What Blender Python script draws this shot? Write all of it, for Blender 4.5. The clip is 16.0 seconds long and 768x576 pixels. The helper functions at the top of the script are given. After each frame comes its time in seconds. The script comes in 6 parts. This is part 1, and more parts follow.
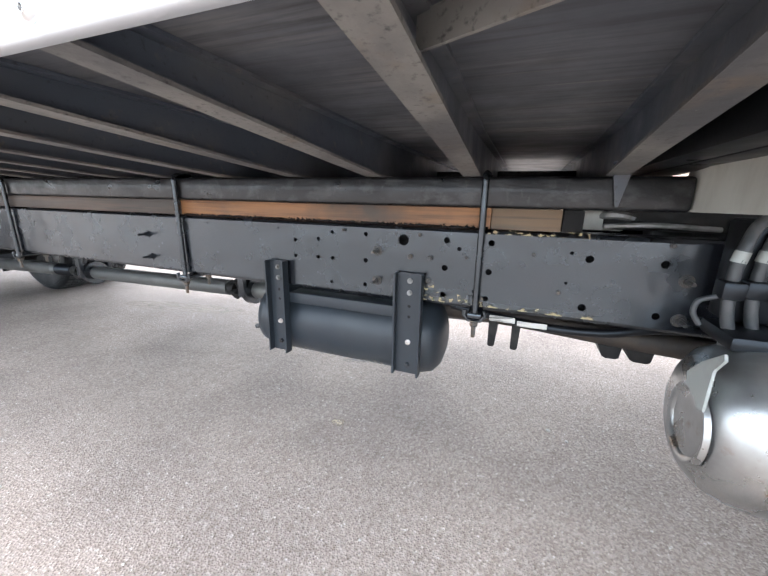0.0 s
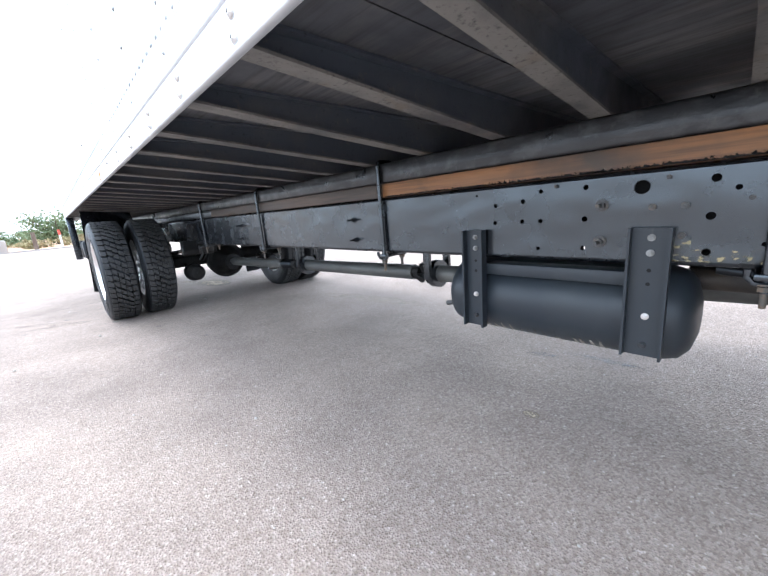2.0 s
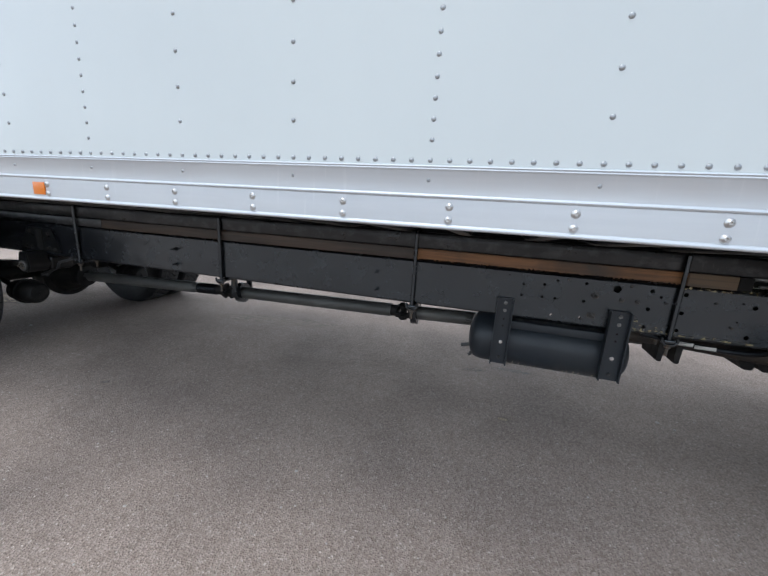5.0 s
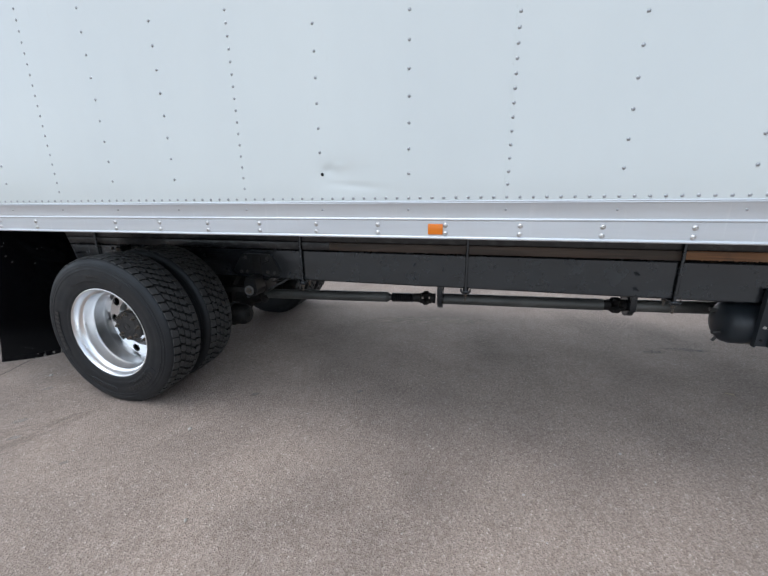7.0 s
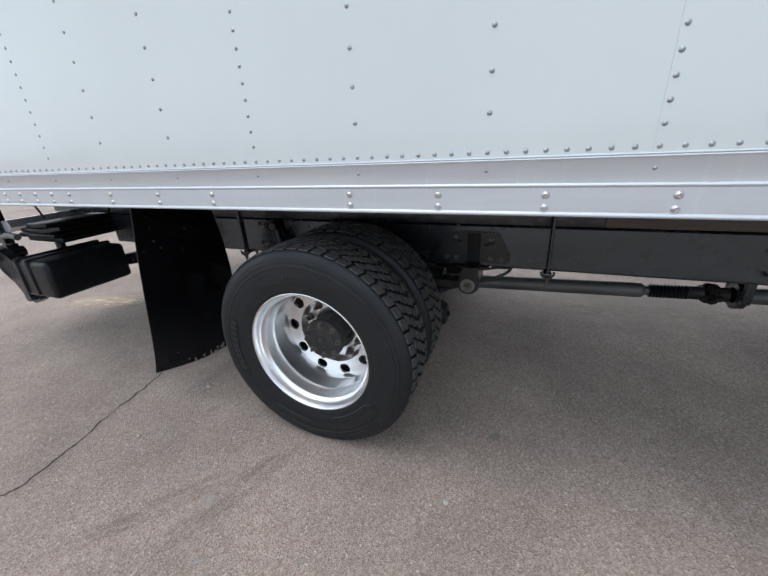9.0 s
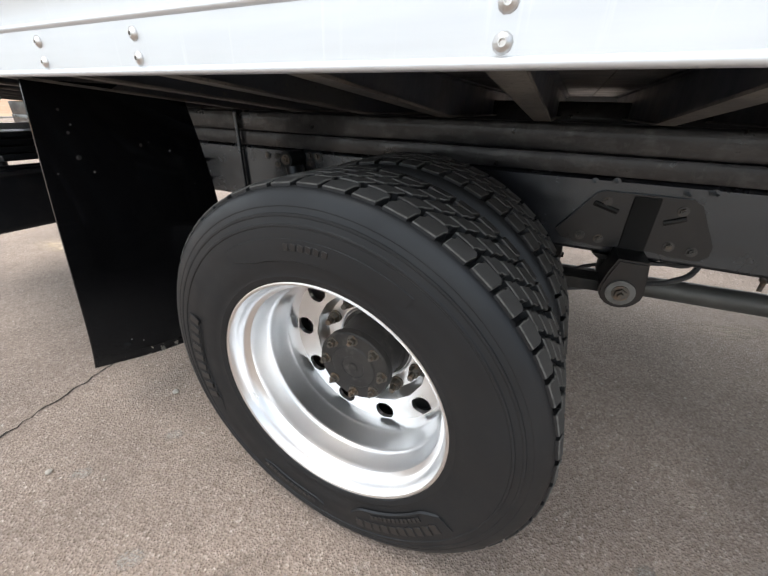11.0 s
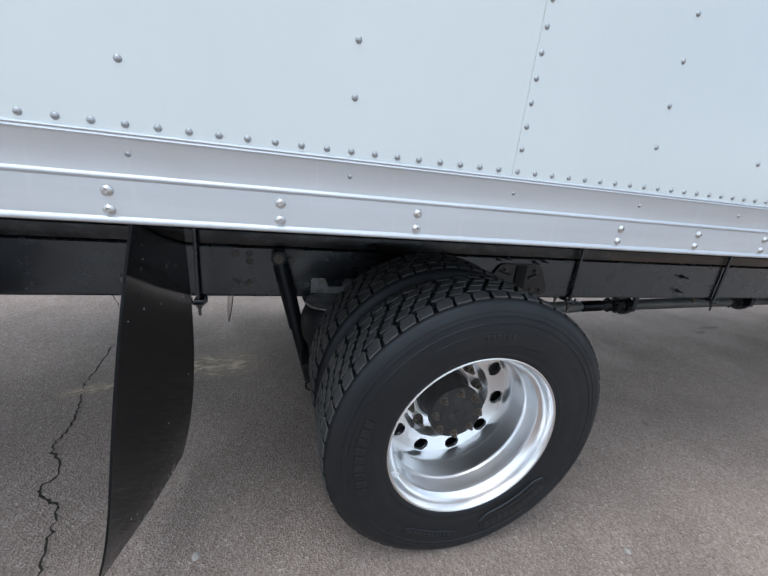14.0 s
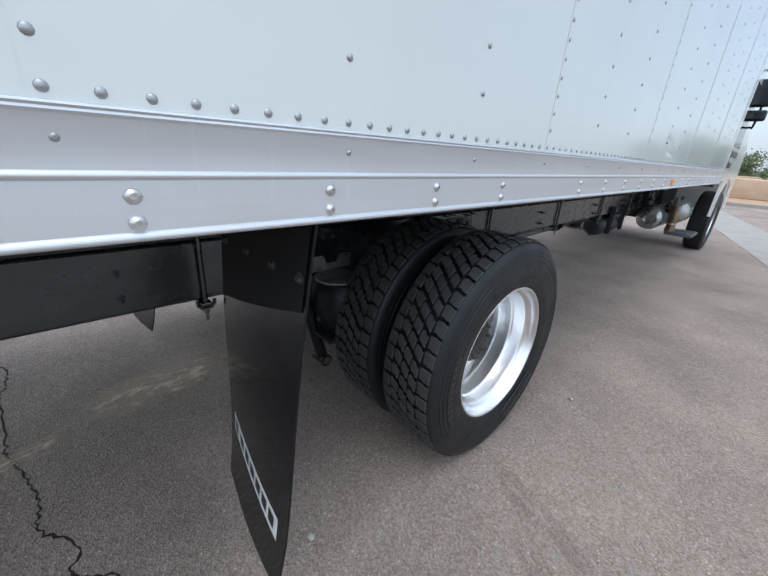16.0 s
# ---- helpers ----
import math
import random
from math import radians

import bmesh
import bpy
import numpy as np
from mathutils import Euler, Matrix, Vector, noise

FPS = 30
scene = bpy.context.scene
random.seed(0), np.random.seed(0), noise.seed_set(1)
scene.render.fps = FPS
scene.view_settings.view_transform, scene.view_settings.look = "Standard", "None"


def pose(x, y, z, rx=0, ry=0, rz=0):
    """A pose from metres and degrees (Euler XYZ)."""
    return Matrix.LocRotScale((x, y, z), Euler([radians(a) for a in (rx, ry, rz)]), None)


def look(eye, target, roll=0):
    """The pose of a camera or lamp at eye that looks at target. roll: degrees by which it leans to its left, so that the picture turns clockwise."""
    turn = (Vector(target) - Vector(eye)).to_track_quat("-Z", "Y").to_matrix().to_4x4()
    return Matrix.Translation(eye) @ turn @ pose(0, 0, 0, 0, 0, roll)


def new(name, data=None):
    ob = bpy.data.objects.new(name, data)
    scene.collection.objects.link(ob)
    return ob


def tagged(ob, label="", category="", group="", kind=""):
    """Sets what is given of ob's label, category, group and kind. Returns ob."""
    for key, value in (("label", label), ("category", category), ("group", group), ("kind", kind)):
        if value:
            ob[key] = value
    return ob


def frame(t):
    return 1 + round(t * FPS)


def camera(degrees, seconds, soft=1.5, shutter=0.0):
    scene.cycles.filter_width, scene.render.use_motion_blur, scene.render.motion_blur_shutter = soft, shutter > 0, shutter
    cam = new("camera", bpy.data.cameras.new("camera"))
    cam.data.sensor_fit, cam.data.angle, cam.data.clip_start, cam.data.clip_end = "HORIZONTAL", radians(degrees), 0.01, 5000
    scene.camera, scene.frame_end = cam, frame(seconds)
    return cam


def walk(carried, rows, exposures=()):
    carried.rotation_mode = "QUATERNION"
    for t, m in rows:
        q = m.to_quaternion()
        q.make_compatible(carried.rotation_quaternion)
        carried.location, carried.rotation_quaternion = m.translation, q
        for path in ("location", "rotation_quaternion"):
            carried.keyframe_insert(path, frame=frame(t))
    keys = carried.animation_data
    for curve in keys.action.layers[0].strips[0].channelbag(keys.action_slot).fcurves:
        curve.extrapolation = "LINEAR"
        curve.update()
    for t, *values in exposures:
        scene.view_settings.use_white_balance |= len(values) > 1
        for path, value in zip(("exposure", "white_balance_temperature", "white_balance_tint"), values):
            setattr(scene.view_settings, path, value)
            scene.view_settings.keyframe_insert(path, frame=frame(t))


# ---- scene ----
cam = camera(95.2, 16.0)
PATH = [
    (0, (4.746, -0.219, 1.017), (4.043, 1.586, 0.519), 1.1),
    (0.5, (4.725, -0.205, 0.916), (3.785, 1.504, 0.472), -1.9),
    (1, (4.672, -0.222, 0.909), (3.479, 1.328, 0.492), -4.0),
    (1.5, (4.635, -0.253, 0.906), (3.277, 1.153, 0.481), -4.7),
    (2, (4.615, -0.279, 0.891), (3.183, 1.047, 0.453), -4.6),
    (2.5, (4.613, -0.27, 0.884), (3.218, 1.095, 0.446), -3.8),
    (3, (4.598, -0.265, 0.894), (3.465, 1.333, 0.491), -2.9),
    (3.2, (4.557, -0.278, 0.916), (3.649, 1.464, 0.539), -2.0),
    (5.3, (3.656, -1.088, 1.24), (3.141, 0.79, 0.783), 3.0),
    (5.5, (3.528, -1.154, 1.267), (3.028, 0.726, 0.803), 2.6),
    (6, (3.106, -1.305, 1.312), (2.596, 0.569, 0.837), 1.6),
    (6.5, (2.724, -1.499, 1.347), (2.229, 0.373, 0.846), 0.6),
    (7, (2.321, -1.557, 1.349), (1.835, 0.309, 0.817), -0.8),
    (7.5, (1.887, -1.585, 1.388), (1.348, 0.26, 0.836), -4.4),
    (8, (1.548, -1.538, 1.399), (1.081, 0.302, 0.771), -5.3),
    (8.5, (1.228, -1.322, 1.395), (0.563, 0.438, 0.716), -6.0),
    (9, (0.918, -1.103, 1.356), (0.228, 0.614, 0.598), -3.0),
    (9.5, (0.708, -0.865, 1.304), (0.008, 0.807, 0.46), -1.1),
    (10, (0.548, -0.541, 1.201), (-0.214, 1.065, 0.285), 1.0),
    (10.2, (0.51, -0.461, 1.158), (-0.261, 1.135, 0.231), 1.4),
    (12.3, (0.36, -0.495, 1.088), (-0.287, 1.208, 0.264), 3.3),
    (12.5, (0.267, -0.565, 1.163), (-0.325, 1.174, 0.372), 3.5),
    (13, (0.023, -0.666, 1.271), (-0.347, 1.187, 0.615), 3.9),
    (13.5, (-0.272, -0.69, 1.276), (-0.182, 1.217, 0.68), 5.5),
    (14, (-0.542, -0.779, 1.279), (0.015, 1.043, 0.671), 6.0),
    (14.5, (-0.822, -0.753, 1.268), (0.057, 0.932, 0.643), 5.9),
    (15, (-1.089, -0.686, 1.247), (0.032, 0.84, 0.603), 5.6),
    (15.5, (-1.29, -0.628, 1.268), (-0.008, 0.753, 0.599), 4.8),
    (16, (-1.233, -0.563, 1.277), (0.052, 0.786, 0.549), 3.7),
]
EXPOSURES = [(0, 1.98, 6100, 10), (0.5, 1.95, 6000, 10), (1.2, 1.9, 5950, 10), (2.0, 1.52, 5800, 10), (2.5, 1.42, 5750, 10), (2.8, 1.52, 5700, 10), (3.0, 1.68, 5650, 10), (3.2, 1.62, 5700, 10), (4.0, 0.6, 5950, 10), (4.6, 0.12, 6050, 10), (6.0, 0.08, 6100, 10), (9.5, 0.02, 6200, 10), (10.0, 0.14, 6250, 10), (10.2, 0.38, 6600, 11), (12.3, 0.66, 6950, 10), (12.7, 0.52, 6700, 10), (13.0, 0.36, 6150, 9), (13.4, 0.10, 6000, 9), (14.5, 0.10, 5950, 9), (15.0, 0.14, 5950, 9), (15.5, 0.06, 5950, 9), (16, 0.04, 5950, 9)]
walk(cam, [(t, look(eye, target, roll)) for t, eye, target, roll in PATH], EXPOSURES)

# ---------------------------------------------------------------- world, sun
world = bpy.data.worlds.new("sky")
scene.world = world
world.use_nodes = True
wn, wl = world.node_tree.nodes, world.node_tree.links
bg = wn["Background"]
sky = wn.new("ShaderNodeTexSky")
sky.sky_type = "NISHITA"
sky.sun_disc = False
SUN_EL, SUN_ROT = radians(76), radians(255)
sky.sun_elevation, sky.sun_rotation = SUN_EL, SUN_ROT
sky.dust_density, sky.air_density = 4.0, 1.0
dim = wn.new("ShaderNodeMix")
dim.data_type = "RGBA"
dim.blend_type = "MULTIPLY"
dim.inputs[0].default_value = 1.0
dim.inputs[7].default_value = (0.10, 0.10, 0.10, 1)
wl.new(sky.outputs[0], dim.inputs[6])
wtc = wn.new("ShaderNodeTexCoord")
wmap = wn.new("ShaderNodeMapping")
wmap.inputs["Scale"].default_value = (1.0, 1.0, 3.0)
wl.new(wtc.outputs["Generated"], wmap.inputs[0])
cloud = wn.new("ShaderNodeTexNoise")
cloud.inputs["Scale"].default_value = 1.6
cloud.inputs["Detail"].default_value = 6
cloud.inputs["Roughness"].default_value = 0.55
wl.new(wmap.outputs[0], cloud.inputs["Vector"])
cr = wn.new("ShaderNodeMapRange")
cr.inputs["From Min"].default_value, cr.inputs["From Max"].default_value = 0.35, 0.65
cr.inputs["To Min"].default_value, cr.inputs["To Max"].default_value = 0.6, 0.95
wl.new(cloud.outputs["Fac"], cr.inputs["Value"])
mixc = wn.new("ShaderNodeMix")
mixc.data_type = "RGBA"
mixc.inputs[7].default_value = (0.87, 0.945, 1.01, 1)
wgap = wn.new("ShaderNodeSeparateXYZ")
wl.new(wtc.outputs["Generated"], wgap.inputs[0])
gap = wn.new("ShaderNodeMapRange")
gap.interpolation_type = "SMOOTHSTEP"
gap.inputs["From Min"].default_value, gap.inputs["From Max"].default_value = 0.35, 0.95
gap.inputs["To Min"].default_value, gap.inputs["To Max"].default_value = 1.0, 0.38
wl.new(wgap.outputs["X"], gap.inputs["Value"])
cover = wn.new("ShaderNodeMath")
cover.operation = "MULTIPLY"
wl.new(cr.outputs[0], cover.inputs[0])
wl.new(gap.outputs[0], cover.inputs[1])
wl.new(cover.outputs[0], mixc.inputs[0])
wl.new(dim.outputs[2], mixc.inputs[6])
# thin bright overcast, nearly even from the horizon to overhead
wsep = wn.new("ShaderNodeSeparateXYZ")
wl.new(wtc.outputs["Generated"], wsep.inputs[0])
dome_f = wn.new("ShaderNodeMapRange")
dome_f.inputs["To Min"].default_value, dome_f.inputs["To Max"].default_value = 1.05, 1.10
wl.new(wsep.outputs["Z"], dome_f.inputs["Value"])
wmul = wn.new("ShaderNodeVectorMath")
wmul.operation = "SCALE"
wl.new(mixc.outputs[2], wmul.inputs[0])
wl.new(dome_f.outputs[0], wmul.inputs["Scale"])
wl.new(wmul.outputs[0], bg.inputs[0])
bg.inputs[1].default_value = 1.60
sun = new("sun", bpy.data.lights.new("sun", "SUN"))
sun.data.energy, sun.data.angle, sun.data.color = 0.95, radians(40), (1.0, 0.96, 0.90)
sun.matrix_world = Matrix.Translation((0, 0, 30)) @ Vector((-math.sin(SUN_ROT) * math.cos(SUN_EL), -math.cos(SUN_ROT) * math.cos(SUN_EL), -math.sin(SUN_EL))).to_track_quat("-Z", "Y").to_matrix().to_4x4()

# ---------------------------------------------------------------- materials
def mat(name, base, rough=0.5, metal=0.0, coat=0.0, coat_rough=0.05, vary=None, bump=None, spec=0.5, rvary=0.0, tint=(1, 1, 1)):
    """base colour; vary: list of (scale, xyz stretch, colour, low, high); bump: list of (scale, xyz stretch, strength, distance)."""
    m = bpy.data.materials.new(name)
    m.use_nodes = True
    n, l = m.node_tree.nodes, m.node_tree.links
    p = n["Principled BSDF"]
    p.inputs["Base Color"].default_value = (*base, 1)
    p.inputs["Roughness"].default_value = rough
    p.inputs["Metallic"].default_value = metal
    p.inputs["Coat Weight"].default_value = coat
    p.inputs["Coat Roughness"].default_value = coat_rough
    p.inputs["Specular IOR Level"].default_value = spec
    p.inputs["Specular Tint"].default_value = (*tint, 1)
    tc = n.new("ShaderNodeTexCoord")

    def noise_at(scale, stretch, detail=5.0):
        mp = n.new("ShaderNodeMapping")
        mp.inputs["Scale"].default_value = stretch
        l.new(tc.outputs["Object"], mp.inputs[0])
        t = n.new("ShaderNodeTexNoise")
        t.inputs["Scale"].default_value, t.inputs["Detail"].default_value, t.inputs["Roughness"].default_value = scale, detail, 0.6
        l.new(mp.outputs[0], t.inputs["Vector"])
        return t.outputs["Fac"]

    last = None
    for scale, stretch, colour, lo, hi in vary or ():
        r = n.new("ShaderNodeMapRange")
        r.inputs["From Min"].default_value, r.inputs["From Max"].default_value = lo, hi
        l.new(noise_at(scale, stretch), r.inputs["Value"])
        x = n.new("ShaderNodeMix")
        x.data_type = "RGBA"
        x.inputs[6].default_value = (*base, 1)
        x.inputs[7].default_value = (*colour, 1)
        l.new(r.outputs[0], x.inputs[0])
        if last:
            l.new(last, x.inputs[6])
        last = x.outputs[2]
    if last:
        l.new(last, p.inputs["Base Color"])
    if rvary:
        r = n.new("ShaderNodeMapRange")
        r.inputs["From Min"].default_value, r.inputs["From Max"].default_value = 0.3, 0.7
        r.inputs["To Min"].default_value, r.inputs["To Max"].default_value = rough, min(1.0, rough + rvary)
        l.new(noise_at(9.0, (1, 1, 1)), r.inputs["Value"])
        l.new(r.outputs[0], p.inputs["Roughness"])
    normal = None
    for scale, stretch, strength, dist in bump or ():
        b = n.new("ShaderNodeBump")
        b.inputs["Strength"].default_value, b.inputs["Distance"].default_value = strength, dist
        l.new(noise_at(scale, stretch, 3.0), b.inputs["Height"])
        if normal:
            l.new(normal, b.inputs["Normal"])
        normal = b.outputs["Normal"]
    if normal:
        l.new(normal, p.inputs["Normal"])
    return m


U = (1, 1, 1)
# the broad tone change in this colour stands in for uneven sky reflection
M_PANEL = mat("white_panel_paint", (0.655, 0.690, 0.678), 0.20, coat=0.45, coat_rough=0.05,
              vary=[(0.8, (1, 1, 0.5), (0.615, 0.650, 0.645), 0.38, 0.66), (26, (1, 1, 0.15), (0.60, 0.615, 0.60), 0.66, 0.9)],
              bump=[(0.9, (1, 1, 0.6), 0.25, 0.02), (4.0, U, 0.05, 0.01)])
M_RAIL_AL = mat("extruded_aluminium", (0.635, 0.66, 0.685), 0.33, metal=0.62,
                vary=[(7, (0.15, 1, 2), (0.575, 0.60, 0.63), 0.4, 0.7), (60, (1, 1, 0.06), (0.70, 0.72, 0.74), 0.6, 0.85)],
                bump=[(1.3, (1, 1, 0.4), 0.30, 0.02), (25, (0.2, 1, 1), 0.03, 0.002)], rvary=0.12)
M_RIVET = mat("bare_rivet_metal", (0.40, 0.41, 0.42), 0.38, metal=0.8, vary=[(90, U, (0.28, 0.28, 0.29), 0.5, 0.8)])
M_BOLT = mat("plated_bolt_metal", (0.62, 0.61, 0.60), 0.3, metal=0.95, vary=[(70, U, (0.40, 0.36, 0.31), 0.55, 0.8)])
M_RUSTBOLT = mat("rusty_stud", (0.095, 0.086, 0.074), 0.55, metal=0.3, vary=[(60, U, (0.17, 0.112, 0.072), 0.48, 0.68)])
M_ORANGE = mat("orange_lens", (0.76, 0.19, 0.003), 0.3, coat=0.2)
M_CHASSIS = mat("black_chassis_paint", (0.0075, 0.0085, 0.011), 0.19, spec=1.0, tint=(0.84, 0.93, 1.0),
                vary=[(2.5, (0.4, 1, 1), (0.012, 0.0132, 0.0165), 0.45, 0.75), (70, (1, 1, 0.25), (0.022, 0.022, 0.022), 0.80, 0.92)],
                bump=[(2.2, (0.6, 1, 1), 0.60, 0.03), (9, U, 0.05, 0.004)], rvary=0.12)
M_SILL = mat("black_sill_steel", (0.0055, 0.0062, 0.008), 0.24, coat=0.15, vary=[(24, (0.6, 1, 1), (0.034, 0.035, 0.037), 0.50, 0.64), (6, (0.25, 1, 3), (0.010, 0.0105, 0.0115), 0.5, 0.72), (55, (0.9, 1, 0.35), (0.060, 0.058, 0.056), 0.60, 0.82)],
             bump=[(6, (0.5, 1, 1), 0.35, 0.012), (38, (0.7, 1, 1), 0.45, 0.004)], rvary=0.30)
M_WOOD = mat("oak_spacer_wood", (0.29, 0.135, 0.052), 0.55,
             vary=[(3.0, (0.5, 3, 6), (0.20, 0.10, 0.046), 0.4, 0.7), (40, (0.06, 1, 2), (0.12, 0.060, 0.028), 0.45, 0.66), (1.6, (1, 1, 1), (0.07, 0.05, 0.036), 0.54, 0.68), (60, (0.3, 1, 3), (0.27, 0.20, 0.075), 0.7, 0.85)],
             bump=[(60, (0.05, 1, 2), 0.3, 0.002)])
M_GREYWOOD = mat("weathered_wood", (0.150, 0.098, 0.056), 0.6, vary=[(5.0, (0.4, 3, 6), (0.10, 0.08, 0.055), 0.45, 0.7), (40, (0.06, 1, 2), (0.055, 0.045, 0.035), 0.5, 0.75), (14, U, (0.22, 0.16, 0.065), 0.62, 0.77)], bump=[(60, (0.05, 1, 2), 0.3, 0.002)])
M_OLDWOOD = mat("paint_misted_wood", (0.058, 0.043, 0.033), 0.5,
                vary=[(3.0, (0.4, 3, 6), (0.12, 0.08, 0.055), 0.45, 0.7), (40, (0.06, 1, 2), (0.03, 0.026, 0.022), 0.5, 0.75)], bump=[(60, (0.05, 1, 2), 0.3, 0.002)])
M_PLY = mat("dark_floor_plywood", (0.100, 0.106, 0.118), 0.42,
            vary=[(4.5, (0.35, 2.2, 1), (0.185, 0.180, 0.172), 0.50, 0.66), (40, (0.10, 1.6, 1), (0.055, 0.056, 0.060), 0.45, 0.68), (1.6, (0.7, 1, 1), (0.040, 0.044, 0.053), 0.52, 0.70), (16, (0.12, 2.5, 1), (0.24, 0.225, 0.20), 0.66, 0.80)],
            bump=[(45, (0.1, 1.5, 1), 0.2, 0.002)], rvary=0.25)
M_XM = mat("grimy_crossmember_steel", (0.070, 0.082, 0.102), 0.34,
           vary=[(3.5, (1, 0.7, 1), (0.105, 0.106, 0.108), 0.46, 0.66), (28, U, (0.17, 0.145, 0.115), 0.62, 0.80), (75, U, (0.030, 0.030, 0.032), 0.60, 0.78)], bump=[(30, U, 0.25, 0.003)], rvary=0.25)
M_XMFOOT = mat("dust_coated_flange", (0.200, 0.192, 0.178), 0.5,
               vary=[(5, (1, 0.7, 1), (0.085, 0.085, 0.088), 0.42, 0.60), (10, U, (0.17, 0.135, 0.10), 0.56, 0.76), (95, U, (0.06, 0.058, 0.057), 0.56, 0.72), (170, U, (0.28, 0.27, 0.25), 0.66, 0.8)], bump=[(45, U, 0.4, 0.003)])
M_TANK = mat("grey_black_tank_paint", (0.022, 0.028, 0.035), 0.34, spec=0.4, vary=[(3, (1, 1, 0.3), (0.036, 0.041, 0.045), 0.4, 0.7), (45, (1, 1, 0.2), (0.10, 0.095, 0.085), 0.70, 0.85)],
             bump=[(12, U, 0.08, 0.004)], rvary=0.15)
M_SHAFT = mat("dusty_shaft_steel", (0.085, 0.086, 0.082), 0.5, metal=0.3, vary=[(6, (0.4, 1, 1), (0.15, 0.15, 0.14), 0.45, 0.7)], bump=[(40, U, 0.1, 0.002)])
M_GREASE = mat("greasy_cast_iron", (0.010, 0.010, 0.010), 0.5, metal=0.1, spec=0.35, vary=[(14, U, (0.035, 0.031, 0.027), 0.5, 0.75)], bump=[(28, U, 0.5, 0.006)], rvary=0.3)
M_RUBBER = mat("tyre_sidewall_rubber", (0.0085, 0.0088, 0.0095), 0.42, spec=0.42, tint=(0.85, 0.92, 1.0), vary=[(4, U, (0.013, 0.013, 0.0135), 0.4, 0.7), (90, U, (0.022, 0.022, 0.022), 0.70, 0.88)], bump=[(120, U, 0.08, 0.001)], rvary=0.2)
M_MARK = mat("polished_raised_rubber", (0.010, 0.0102, 0.011), 0.30, spec=0.5)
M_TREADEDGE = mat("worn_tread_edge", (0.095, 0.094, 0.090), 0.75, vary=[(70, U, (0.05, 0.05, 0.048), 0.45, 0.65)], spec=0.3)
M_TREAD = mat("dusty_tread_rubber", (0.050, 0.050, 0.050), 0.62, vary=[(9, U, (0.038, 0.037, 0.036), 0.45, 0.7), (110, U, (0.07, 0.067, 0.063), 0.66, 0.86)], bump=[(90, U, 0.3, 0.002)], spec=0.3)
M_RIM = mat("polished_aluminium", (0.85, 0.855, 0.86), 0.28, metal=1.0, vary=[(8, U, (0.80, 0.805, 0.82), 0.5, 0.8), (80, U, (0.62, 0.62, 0.62), 0.78, 0.90)], bump=[(5, U, 0.02, 0.01)], rvary=0.03)
_p = M_RIM.node_tree.nodes["Principled BSDF"]
_p.inputs["Anisotropic"].default_value = 0.35
_tan = M_RIM.node_tree.nodes.new("ShaderNodeTangent")
_tan.direction_type, _tan.axis = "RADIAL", "Y"
M_RIM.node_tree.links.new(_tan.outputs[0], _p.inputs["Tangent"])
M_HUB = mat("black_hub_paint", (0.022, 0.021, 0.021), 0.45, spec=0.35, vary=[(6, U, (0.040, 0.038, 0.036), 0.4, 0.7), (25, U, (0.075, 0.070, 0.064), 0.55, 0.75)], bump=[(50, U, 0.25, 0.002)], rvary=0.2)
M_FLAP = mat("glossy_black_rubber_sheet", (0.003, 0.003, 0.0038), 0.06, spec=0.42, tint=(0.70, 0.84, 1.0), vary=[(3, (1, 1, 0.3), (0.006, 0.006, 0.0065), 0.4, 0.7), (70, (1, 1, 0.3), (0.07, 0.065, 0.06), 0.76, 0.88)], bump=[(2.2, U, 0.06, 0.02)], rvary=0.06)
M_LABEL = mat("white_label", (0.75, 0.76, 0.77), 0.4, vary=[(40, U, (0.6, 0.6, 0.6), 0.6, 0.8)])
M_TAG = mat("soiled_paper_tag", (0.52, 0.51, 0.47), 0.7, vary=[(60, (0.3, 1, 3), (0.16, 0.155, 0.145), 0.50, 0.62)])
M_INK = mat("black_ink", (0.012, 0.012, 0.013), 0.4)
M_PLASTIC = mat("black_moulded_plastic", (0.006, 0.006, 0.007), 0.34, spec=0.35, tint=(0.8, 0.9, 1.0), vary=[(12, U, (0.014, 0.014, 0.015), 0.5, 0.75)], bump=[(140, U, 0.15, 0.001)])
M_CAST = mat("black_cast_steel", (0.006, 0.0065, 0.0075), 0.24, spec=0.5, vary=[(20, U, (0.012, 0.012, 0.012), 0.5, 0.75)], bump=[(50, U, 0.15, 0.002)], rvary=0.2)
M_WASHER = mat("dull_grey_washer", (0.16, 0.16, 0.155), 0.6, metal=0.3, vary=[(30, U, (0.10, 0.098, 0.092), 0.45, 0.7)])
M_NUT = mat("dull_dark_nut", (0.07, 0.069, 0.068), 0.45, metal=0.5, vary=[(40, U, (0.16, 0.13, 0.10), 0.5, 0.75)])
M_GALV = mat("galvanised_bracket", (0.27, 0.27, 0.26), 0.5, metal=0.5, vary=[(22, U, (0.12, 0.115, 0.105), 0.45, 0.7)])
M_CAN = mat("stainless_canister", (0.45, 0.46, 0.46), 0.20, metal=0.9, vary=[(5, (1, 1, 1), (0.30, 0.30, 0.29), 0.42, 0.68), (16, U, (0.24, 0.17, 0.11), 0.60, 0.76)], bump=[(9, U, 0.12, 0.008)], rvary=0.2)
